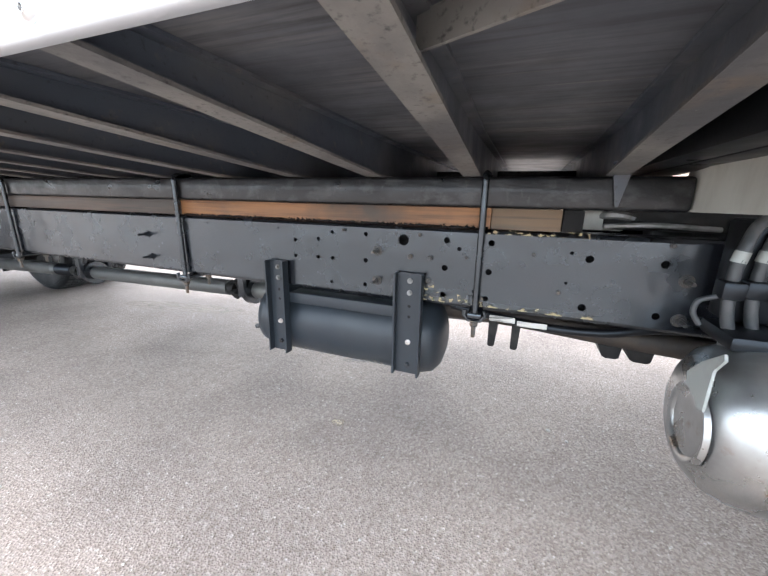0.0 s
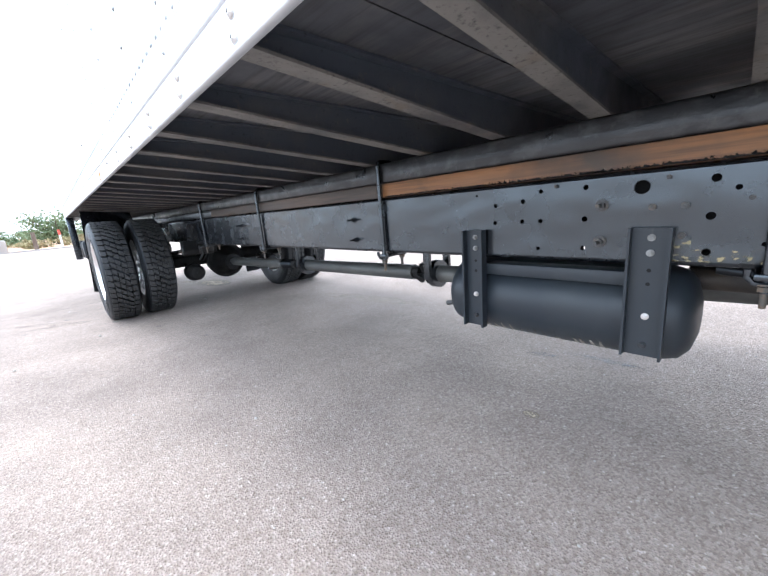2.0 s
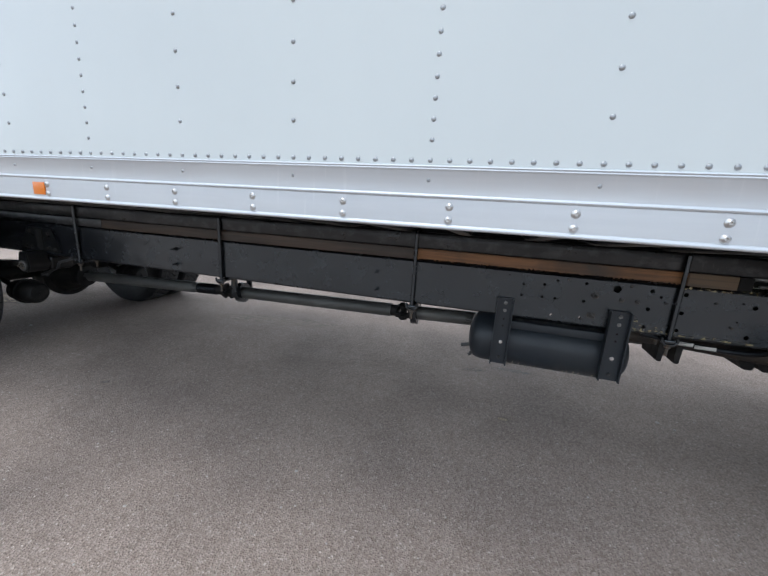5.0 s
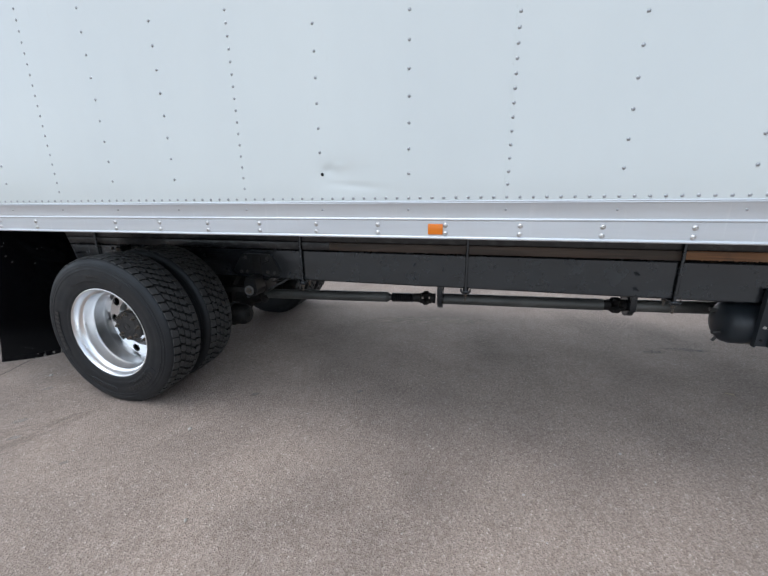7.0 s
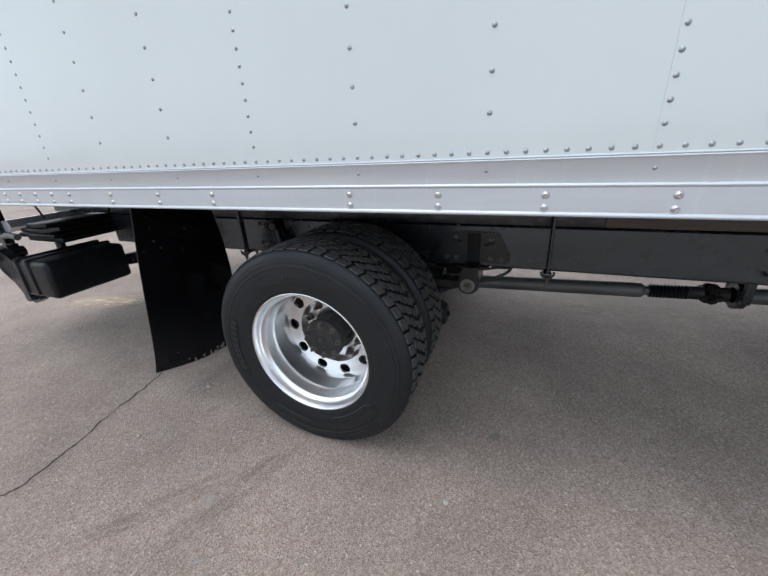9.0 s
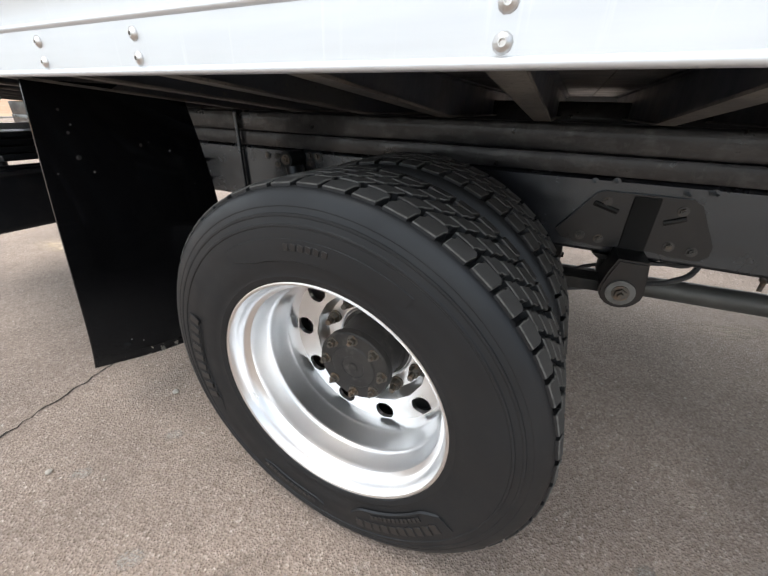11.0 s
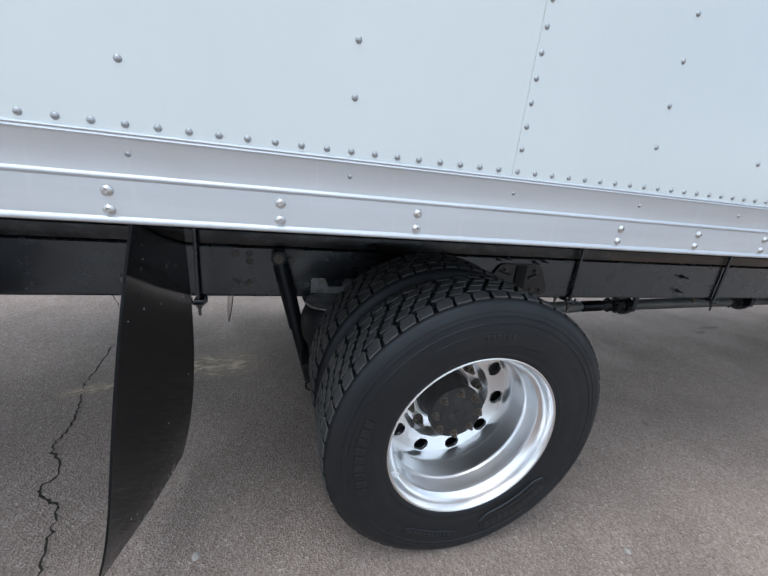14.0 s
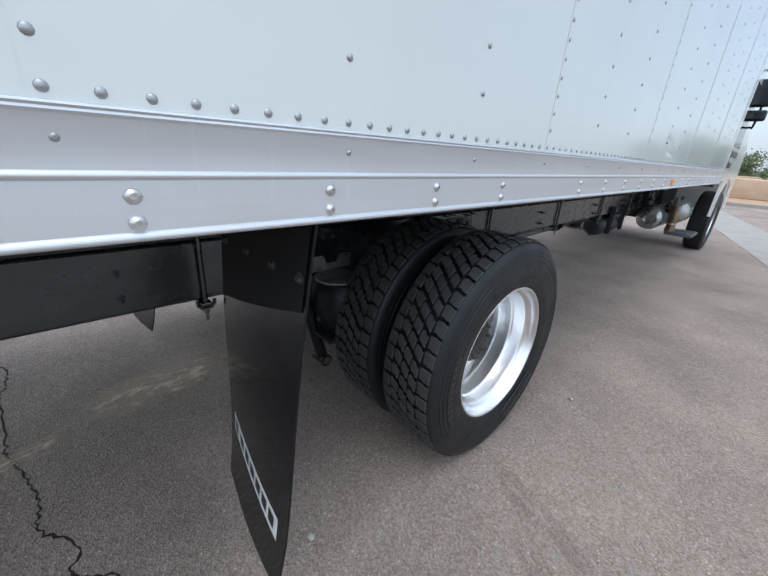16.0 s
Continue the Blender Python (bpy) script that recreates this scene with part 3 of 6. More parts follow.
def joined(name, me, places, parent):
    """Many alike small pieces as one mesh."""
    v = np.empty(len(me.vertices) * 3)
    me.vertices.foreach_get("co", v)
    v = v.reshape(-1, 3)
    faces = [list(p.vertices) for p in me.polygons]
    allv, allf = [], []
    for n, p in enumerate(places):
        allv += (v + np.array(p)).tolist()
        allf += [[i + n * len(v) for i in f] for f in faces]
    out = bpy.data.meshes.new(name)
    out.from_pydata(allv, [], allf)
    out.materials.append(me.materials[0])
    out.polygons.foreach_set("use_smooth", [True] * len(out.polygons))
    ob = new(name, out)
    ob.parent = parent
    return tagged(ob, kind="stuff")


joined("rivets", rivet_me, [(x, -0.0012, z) for x, z in far_rivets], truck)

# puncture beside the dent
bm = bmesh.new()
cyl(bm, (DENT[0], -0.0025, DENT[1]), (DENT[0], 0.004, DENT[1]), 0.0072, seg=12)
part("puncture", bm, M_BLACKHOLE, truck, "small round puncture in the dented panel")

# bottom rail extrusion
bm = bmesh.new()
RAIL = [(-0.002, 1.3075), (-0.0065, 1.3065), (-0.0078, 1.3035), (-0.0058, 1.3005), (-0.0072, 1.2975), (-0.0055, 1.2945), (-0.0042, 1.2925),
        (-0.0042, 1.2345), (-0.0075, 1.2325), (-0.0092, 1.2295), (-0.0092, 1.2275), (-0.0075, 1.2245), (-0.0042, 1.2225),
        (-0.0042, 1.1565), (-0.0080, 1.1545), (-0.0105, 1.1505), (-0.0105, 1.1465), (-0.0080, 1.1435), (0.0, 1.1430), (0.0035, 1.1432), (0.0035, 1.3075)]
prism(bm, RAIL, "x", X_REAR, X_FRONT)
rail = part("bottom_rail", bm, M_RAIL_AL, truck, "bare aluminium extrusion with raised beads", 50)
bolt_x = [0.367 + P12 * k for k in range(-5, 16) if k != -1] + [-1.157 - 0.1395 * k for k in range(1, 13)]
for x in bolt_x:
    for z in (1.168, 1.203):
        piece("bolt", bolt_me, rail, Matrix.Translation((x + 0.001 * math.sin(x * 40), -0.0042, z)))
for k in range(-7, 13):
    if X_REAR + 0.03 < k * P16 < X_FRONT - 0.03:
        piece("small_rivet", small_me, rail, Matrix.Translation((k * P16, -0.0042, 1.269)))
for xm in (2.152,):
    bm = bmesh.new()
    box(bm, (xm - 0.032, -0.0085, 1.163), (xm + 0.032, -0.004, 1.209), 0.0015)
    marker = part("side_marker", bm, M_ORANGE, truck, "orange rectangular side marker lens")

# far wall, front and rear walls, roof, floor
bm = bmesh.new()
box(bm, (X_REAR, Y_FAR - 0.004, 1.143), (X_FRONT, Y_FAR + 0.03, Z_TOP))
part("far_side_wall", bm, M_PANEL, truck)
bm = bmesh.new()
box(bm, (X_FRONT, -0.004, 1.145), (X_FRONT + 0.04, Y_FAR, Z_TOP), 0.012)
part("front_wall", bm, M_PANEL, truck)
bm = bmesh.new()
box(bm, (X_REAR - 0.06, -0.01, 1.10), (X_REAR, Y_FAR + 0.03, Z_TOP), 0.008)
part("rear_frame", bm, M_CAB, truck)
bm = bmesh.new()
box(bm, (X_REAR, 0.004, Z_TOP - 0.03), (X_FRONT, Y_FAR - 0.006, Z_TOP - 0.004))
part("roof", bm, M_PANEL, truck)
boards = [X_REAR + 0.0] + [0.367 + P12 * k + 0.152 for k in (-8, -4, 0, 4, 8, 12)] + [X_FRONT]
for a, b in zip(boards, boards[1:]):
    bm = bmesh.new()
    box(bm, (a + 0.002, 0.005, 1.196), (b - 0.002, Y_FAR - 0.036, 1.225))
    part("floor_board", bm, M_PLY, truck, "dark stained plywood underside")


# crossmembers, deeper at the sills than at the rails
def crossmember(x, lean=0.0):
    """One I-section swept across the body, its foot rising to the rails; lean is how far it strays at the near edge."""
    bm = bmesh.new()
    rings = []
    for y, z in ((0.006, 1.149), (0.80, 1.0785), (1.67, 1.0785), (Y_FAR - 0.030, 1.147)):
        sec = [(-0.024, z), (0.024, z), (0.024, z + 0.006), (0.003, z + 0.007), (0.003, 1.189), (0.024, 1.190), (0.024, 1.1955), (-0.024, 1.1955), (-0.024, 1.190), (-0.003, 1.189), (-0.003, z + 0.007), (-0.024, z + 0.006)]
        rings.append([bm.verts.new((x + a + lean * max(0.0, 0.8 - y) / 0.8, y, b)) for a, b in sec])
    for a, b in zip(rings, rings[1:]):
        for i in range(12):
            q = bm.faces.new((a[i], a[(i + 1) % 12], b[(i + 1) % 12], b[i]))
            q.material_index = 1 if i in (0, 1, 11) else 0
    bm.faces.new(rings[0])
    bm.faces.new(rings[-1])
    return part("crossmember", bm, [M_XM, M_XMFOOT], truck)


for k in range(-10, 15):
    back = {13: 0.022, 14: 0.034}.get(k, 0.0)
    crossmember(0.367 + P12 * k - back, back * 0.65)
crossmember(4.940, -0.030)
# gusset below the last crossmember and a light brace at the near sill
bm = bmesh.new()
prism(bm, [(4.925, 1.110), (4.972, 1.110), (4.951, 1.005), (4.945, 1.005)], "y", 0.790, 0.797)
part("gusset", bm, M_XM, truck, "grimy triangular steel gusset")
bm = bmesh.new()
bmesh.ops.create_cube(bm, size=1)
d = Vector((4.80, 0.082, 1.160)) - Vector((4.628, 0.163, 1.160))
bmesh.ops.transform(bm, verts=bm.verts, matrix=Matrix.Translation((4.714, 0.1225, 1.175)) @ d.to_track_quat("X", "Z").to_matrix().to_4x4() @ Matrix.Diagonal((d.length, 0.005, 0.034, 1)))
box(bm, (4.7975, 0.072, 1.158), (4.803, 0.090, 1.192))
part("sill_brace", bm, M_XMFOOT, truck, "grimy angle brace below the floor")
bm = bmesh.new()
box(bm, (4.990, 0.036, 1.098), (5.056, Y_FAR - 0.036, 1.195), 0.004)
box(bm, (5.050, 0.036, 1.095), (5.139, Y_FAR - 0.036, 1.1425), 0.004)
part("front_sill", bm, M_CAST, truck, "black channel across the front of the body")

# long sills, wooden spacers, frame rails; near and far side
HOLES = [(4.017, 0.872, 7), (4.109, 0.880, 7), (4.163, 0.905, 6.5), (4.284, 0.905, 7), (4.015, 0.817, 7), (4.107, 0.819, 7), (4.163, 0.819, 7), (4.284, 0.821, 7.5),
         (4.410, 0.894, 17), (4.158, 0.737, 6), (4.282, 0.741, 7), (4.543, 0.901, 9), (4.580, 0.878, 6), (4.541, 0.819, 9), (4.630, 0.757, 5), (4.540, 0.737, 9),
         (4.668, 0.900, 9), (4.667, 0.818, 9), (4.665, 0.739, 8), (4.870, 0.887, 5), (4.912, 0.8745, 10), (4.866, 0.807, 4), (4.912, 0.745, 10), (5.073, 0.874, 10), (5.075, 0.744, 9),
         (3.948, 0.909, 4), (3.62, 0.912, 4), (2.92, 0.912, 4), (2.60, 0.912, 4)]


def frame_rail(side):
    s, y0 = (1, 0.80) if side == "near" else (-1, 1.67)
    bm = bmesh.new()
    za, zb = 0.702, 0.937
    plate(bm, [(-2.24, za + 0.012), (7.2, za + 0.012), (7.2, zb - 0.012), (-2.24, zb - 0.012)], [(x, z, r / 1000) for x, z, r in HOLES] if side == "near" else [], "y", y0, y0 + s * 0.008)
    for zf, zm, up in ((za, za + 0.012, -1), (zb, zb - 0.012, 1)):
        prof = [(y0, zm), (y0 + s * 0.003, zm + up * 0.008), (y0 + s * 0.012, zf), (y0 + s * 0.085, zf), (y0 + s * 0.085, zf - up * 0.008), (y0 + s * 0.014, zf - up * 0.008), (y0 + s * 0.008, zm)]
        prism(bm, prof, "x", -2.24, 7.2)
    return part("frame_rail", bm, M_CHASSIS, truck, "glossy black steel channel with punched holes" if side == "near" else "", 50)


near_rail, far_rail = frame_rail("near"), frame_rail("far")
# added plate: its black keeps light from showing through the punched holes
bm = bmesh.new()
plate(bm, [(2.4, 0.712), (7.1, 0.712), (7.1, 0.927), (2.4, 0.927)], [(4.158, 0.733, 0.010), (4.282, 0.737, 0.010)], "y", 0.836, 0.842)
part("hole_backing", bm, M_BLACKHOLE, near_rail, "added black plate that keeps the rail's holes dark")
for y0, y1 in ((0.798, 0.86), (1.61, 1.672)):
    bm = bmesh.new()
    # the far sill is drawn taller to close the bright gap below the floor
    box(bm, (X_REAR + 0.02, y0, 0.9965), (5.098, y1, 1.0775 if y0 < 1 else 1.150), 0.010, 3)
    part("long_sill", bm, M_SILL, truck, "black steel sill with scuffed lower edge")
    bm = bmesh.new()
    box(bm, (3.487, y0 + 0.003, 0.9385), (4.660, y1, 0.9955), 0.003)
    part("wood_spacer", bm, M_WOOD, truck, "orange-brown timber strip between sill and rail")
    bm = bmesh.new()
    box(bm, (4.661, y0 + 0.003, 0.9385), (4.836, y1, 0.9955), 0.003)
    part("wood_spacer", bm, M_GREYWOOD, truck, "weathered brown timber end")
    bm = bmesh.new()
    box(bm, (1.30, y0 + 0.003, 0.9385), (3.486, y1, 0.9955), 0.003)
    part("wood_spacer", bm, M_OLDWOOD, truck, "dark timber strip misted with black paint")
    bm = bmesh.new()
    box(bm, (-2.22, y0 + 0.003, 0.9385), (1.299, y1, 0.9955), 0.003)
    part("wood_spacer", bm, M_SILL, truck, "black painted timber strip")


bm = bmesh.new()
box(bm, (4.838, 0.802, 0.9385), (4.886, 0.86, 0.9955), 0.003)
part("rubber_block", bm, M_BLACKHOLE, truck)
# added dark box that closes the bright wedge between sill and rail
bm = bmesh.new()
box(bm, (4.945, 0.90, 0.945), (5.30, 1.55, 1.070), 0.008)
part("gap_closer", bm, M_GREASE, truck)


# ragged paint edges on the timber and at the rail's foot
bm = bmesh.new()
box(bm, (3.50, 0.7995, 0.9390), (4.655, 0.8005, 0.9520))
part("paint_edge", bm, M_OVERSPRAY, truck, "ragged black overspray along the timber's lower edge")
for xa, xb, za, zb in ((4.475, 4.66, 0.7145, 0.745), (4.478, 4.512, 0.7455, 0.775), (4.668, 4.95, 0.7145, 0.728)):
    bm = bmesh.new()
    box(bm, (xa, 0.7975, za), (xb, 0.7990, zb))
    part("paint_flake", bm, M_OCHRE, truck, "ochre paint flaking at the rail's foot")


bm = bmesh.new()
box(bm, (4.655, 0.7975, 0.9255), (4.905, 0.7990, 0.9420))
part("paint_flake", bm, M_OCHRE, truck, "ragged ochre paint along the rail's head")


# U-bolts over the rail
def u_bolt(x):
    bm = bmesh.new()
    tube(bm, [(x, 0.786, 0.655), (x, 0.786, 1.0), (x, 0.786, 1.068), (x, 0.789, 1.079), (x, 0.800, 1.0845), (x, 0.86, 1.0845)], 0.0095, 10)
    box(bm, (x - 0.020, 0.772, 0.682), (x + 0.020, 0.910, 0.697), 0.004)
    tube(bm, [(x - 0.030, 0.778, 0.706), (x - 0.029, 0.778, 0.690), (x - 0.018, 0.778, 0.678), (x, 0.778, 0.674), (x + 0.018, 0.778, 0.678), (x + 0.029, 0.778, 0.690), (x + 0.030, 0.778, 0.706)], 0.007, 8)
    ob = part("u_bolt", bm, M_CHASSIS, truck)
    b2 = bmesh.new()
    hexbolt(b2, (x, 0.786, 0.676), (0, 0, -1), 0.013, 0.014, 0.040)
    part("nut", b2, M_RUSTBOLT, ob)
    b2 = bmesh.new()
    hexbolt(b2, (x, 0.897, 0.682), (0, 0, -1), 0.013, 0.014, 0.034)
    part("nut", b2, M_RUSTBOLT, ob)
    return ob


for x in (-0.885, 1.075, 2.28, 3.485, 4.640):
    u_bolt(x)

# stud pairs and plain bolts on the rail's web
for x, z, r in ((3.277, 0.851, 0.012), (3.283, 0.757, 0.012), (1.925, 0.853, 0.012), (1.928, 0.757, 0.012), (4.325, 0.855, 0.013), (4.324, 0.759, 0.013), (5.120, 0.838, 0.013), (5.122, 0.740, 0.013),
                (0.551, 0.92, 0.009), (0.607, 0.926, 0.009), (0.784, 0.910, 0.009), (0.84, 0.918, 0.009), (-1.135, 0.852, 0.011), (-1.135, 0.762, 0.011)):
    bm = bmesh.new()
    cyl(bm, (x, 0.8, z), (x, 0.7975, z), r * 1.25, seg=18)
    hexbolt(bm, (x, 0.7975, z), (0, -1, 0), r * 0.75, 0.011, 0.030)
    part("stud", bm, M_NUT if 4 < x < 5.2 else M_CHASSIS, near_rail)
for x, z in ((4.434, 0.845), (4.496, 0.845), (4.495, 0.776), (4.602, 0.855), (4.461, 0.912), (4.208, 0.915), (4.78, 0.876), (4.851, 0.78), (5.079, 0.92)):
    bm = bmesh.new()
    big = 1.55 if z < 0.85 and x < 4.5 else 1.0
    cyl(bm, (x, 0.8, z), (x, 0.7965, z), 0.0052 * big, 0.0045 * big, seg=14)
    hexbolt(bm, (x, 0.7965, z), (0, -1, 0), 0.0036 * big, 0.005, 0.004 * big)
    part("bolt", bm, M_NUT, near_rail, "dull plated bolt head")
for x, z in ((-0.735, 0.900), (-0.681, 0.900), (-0.681, 0.868), (-0.735, 0.772), (-0.681, 0.772), (-0.47, 0.915), (-0.505, 0.915), (-0.505, 0.885), (-0.435, 0.765), (-0.345, 0.885), (-0.295, 0.885)):
    bm = bmesh.new()
    hexbolt(bm, (x, 0.8, z), (0, -1, 0), 0.010 if x < -0.4 else 0.005, 0.008, 0)
    part("bolt", bm, M_NUT, near_rail)

# ---- wheels
AX, AZ, R_T = 0.072, 0.488, 0.502


def tyre_mesh(yc):
    """The carcass of a tyre, its foot flat on the road."""
    bm = bmesh.new()
    half = [(0.117, 0.298), (0.124, 0.306), (0.1275, 0.318), (0.1270, 0.321), (0.130, 0.333), (0.1355, 0.365), (0.1350, 0.368), (0.1375, 0.392), (0.1385, 0.404), (0.1372, 0.421), (0.1388, 0.4225), (0.1388, 0.427), (0.1362, 0.4285),
            (0.1345, 0.440), (0.1355, 0.4415), (0.1352, 0.446), (0.1325, 0.447), (0.1300, 0.457), (0.1305, 0.4585), (0.1295, 0.463), (0.1265, 0.470), (0.1225, 0.4795), (0.1170, 0.4860), (0.1110, 0.4895), (0.1050, 0.4905), (0.1020, 0.4885), (0.0990, 0.4845)]
    prof = [(-a, r) for a, r in half] + [(a, r) for a, r in reversed(half)]
    lathe(bm, prof, (AX, yc, AZ), (0, 1, 0), seg=96, flat=0.003)
    return mesh_of("tyre", bm, M_RUBBER, 24)


def tread_mesh(yc):
    """Five rows of slanted blocks with worn, dusty edges; the shoulder rows are cut by narrow slots."""
    bm = bmesh.new()
    N = 54
    pitch = 2 * math.pi / N
    rows = [(-0.0885, 0.0220, -0.08, 0.62), (-0.0425, 0.0190, -0.20, 0.55), (0.0, 0.0190, -0.20, 0.0), (0.0425, 0.0190, -0.20, -0.55), (0.0885, 0.0220, -0.08, -0.62)]
    for yo, hw, sk, ph in rows:
        side = 0 if abs(yo) < 0.08 else (1 if yo > 0 else -1)
        for k in range(N):
            t0 = (k + ph + 0.03 * math.sin(k * 2.3)) * pitch
            if side:
                out = [(-side * 1.05, -0.30), (-side * 0.45, -0.42), (side * 0.1, -0.40), (side, -0.385), (side, 0.405), (side * 0.1, 0.43), (-side * 0.35, 0.36), (-side * 0.9, 0.40)]
            else:
                out = [(-1, -0.36), (-0.30, -0.31), (-0.05, -0.38), (0.45, -0.36), (0.92, -0.30), (1.12, 0.05), (0.85, 0.38), (0.45, 0.34), (0.05, 0.31), (-0.15, 0.38), (-0.85, 0.36), (-0.92, 0.0)]
            if side < 0:
                out.reverse()
            rings = [[], [], []]
            for a, b in out:
                for ring, r, shrink in zip(rings, (0.481, R_T - 0.0022, R_T), (1.0, 1.0, 0.93)):
                    t = t0 + b * shrink * pitch + sk * a * shrink * pitch
                    y = yo + a * hw * shrink
                    if side and abs(y) > 0.100:
                        r -= 0.0050
                    p = Vector((AX + r * math.cos(t), yc + y, AZ + r * math.sin(t)))
                    p.z = max(p.z, 0.0015)
                    ring.append(bm.verts.new(p))
            low, mid, top = rings
            n = len(out)
            bm.faces.new(top).material_index = 1
            for i in range(n):
                j = (i + 1) % n
                bm.faces.new((low[i], low[j], mid[j], mid[i])).material_index = 0
                bm.faces.new((mid[i], mid[j], top[j], top[i])).material_index = 2
    return mesh_of("tread", bm, [M_RUBBER, M_TREAD, M_TREADEDGE], 20)


def ring_disc(bm, r0, r1, holes, y0, y1, yc, seg=60):
    """An upright disc with a bore and a ring of hand holes."""
    outer = [(AX + r1 * math.cos(2 * math.pi * i / seg), AZ + r1 * math.sin(2 * math.pi * i / seg)) for i in range(seg)]
    hs = [(AX + r * math.cos(a), AZ + r * math.sin(a), hr) for a, r, hr in holes] + [(AX, AZ, r0)]
    plate(bm, outer, hs, "y", y0, y1)


def wheel(yc, out, deep):
    """yc: the tyre's middle; out: -1 where the outer side looks to -y. deep: the disc lies on the far side of the rim."""
    bm = bmesh.new()
    s = out
    prof = [(0.112, 0.2995), (0.119, 0.3035), (0.1225, 0.3030), (0.1235, 0.3000), (0.121, 0.2955), (0.112, 0.2915), (0.100, 0.2880), (0.085, 0.2855), (0.078, 0.2805), (0.071, 0.2720), (0.060, 0.2690),
            (0.020, 0.2660), (0.014, 0.2625), (0.008, 0.2600), (0.002, 0.2592), (-0.050, 0.2560), (-0.056, 0.2530), (-0.062, 0.2512), (-0.090, 0.2500), (-0.112, 0.2480)]
    lathe(bm, [(a * s, r) for a, r in prof] + [(-0.118 * s, 0.300), (-0.108 * s, 0.300), (-0.07 * s, 0.272), (0.07 * s, 0.280)], (AX, yc, AZ), (0, 1, 0), seg=72, close=True)
    yd = yc - s * 0.103
    holes = [(radians(-75 + 36 * k), 0.2200, 0.0295) for k in range(10)]
    ring_disc(bm, 0.178, 0.2505, holes, yd, yd - s * 0.014, yc)
    lathe(bm, [(-0.085 * s, 0.2560), (-0.095 * s, 0.2550), (-0.1028 * s, 0.2495), (-0.1028 * s, 0.2465)], (AX, yc, AZ), (0, 1, 0), seg=72)
    lathe(bm, [(-0.1028 * s, 0.1930), (-0.1035 * s, 0.1860), (-0.108 * s, 0.1770), (-0.122 * s, 0.1690), (-0.137 * s, 0.1650), (-0.142 * s, 0.1600), (-0.142 * s, 0.118), (-0.146 * s, 0.112), (-0.146 * s, 0.086)], (AX, yc, AZ), (0, 1, 0), seg=60)
    rim = part("wheel", bm, M_RIM, truck, "polished aluminium wheel with ten hand holes", 32)
    ob = new("tyre", tyre_mesh(yc))
    ob.parent = rim
    tagged(ob, "black drive tyre with ribbed sidewall")
    ob = new("tread", tread_mesh(yc))
    ob.parent = rim
    tagged(ob, "dusty zigzag tread blocks", kind="stuff")
    if deep:
        b = bmesh.new()
        y0 = yc - s * 0.144
        lathe(b, [(0.0, 0.110), (0.004 * s, 0.110), (0.006 * s, 0.100), (0.020 * s, 0.096), (0.090 * s, 0.094), (0.098 * s, 0.097), (0.104 * s, 0.104), (0.124 * s, 0.104), (0.128 * s, 0.100), (0.128 * s, 0.066), (0.1315 * s, 0.062), (0.1315 * s, 0.034), (0.1295 * s, 0.032), (0.1295 * s, 0.014), (0.133 * s, 0.012), (0.133 * s, 0.0)], (AX, y0, AZ), (0, 1, 0), seg=48)
        part("hub", b, M_HUB, rim, "black painted axle hub", 40)
        for k in range(8):
            a = radians(45 * k)
            b = bmesh.new()
            hexbolt(b, (AX + 0.0855 * math.cos(a), y0 + s * 0.127, AZ + 0.0855 * math.sin(a)), (0, s, 0), 0.0105, 0.012, 0.012)
            part("axle_nut", b, M_RUSTBOLT, rim, "rusty axle flange nut")
        for k in range(10):
            a = radians(-57 + 36 * k)
            b = bmesh.new()
            p = Vector((AX + 0.1425 * math.cos(a), y0 + s * 0.002, AZ + 0.1425 * math.sin(a)))
            cyl(b, p, p + Vector((0, s * 0.006, 0)), 0.020, seg=18)
            cyl(b, p + Vector((0, s * 0.006, 0)), p + Vector((0, s * 0.026, 0)), 0.0155, seg=6)
            cyl(b, p + Vector((0, s * 0.026, 0)), p + Vector((0, s * 0.046, 0)), 0.0095, 0.0085, seg=10)
            part("lug_nut", b, M_RUSTBOLT, rim, "rusty lug nut")
        # raised panels and lettering bars round the sidewall
        for a0, a1, r0, r1 in ((58, 122, 0.352, 0.402), (-78, -32, 0.336, 0.408), (160, 208, 0.372, 0.412), (236, 268, 0.372, 0.400)):
            b = bmesh.new()
            rows, n = [], 20
            for i in range(n + 1):
                t = i / n
                a = radians(a0 + (a1 - a0) * t)
                cut = 0.35 * max(0.0, 1 - 8 * t, 8 * t - 7)
                ra, rb = r0 + (r1 - r0) * cut, r1
                rows.append([b.verts.new((AX + r * math.cos(a), yc + s * y, AZ + r * math.sin(a))) for r, y in ((ra, 0.1335), (ra + 0.003, 0.1382), ((ra + rb) / 2, 0.1398), (rb - 0.003, 0.1400), (rb, 0.1340))])
            for p, q in zip(rows, rows[1:]):
                for i in range(4):
                    b.faces.new((p[i], p[i + 1], q[i + 1], q[i]))
            b.faces.new(rows[0])
            b.faces.new(rows[-1])
            part("sidewall_panel", b, M_RUBBER, rim, "", 20)
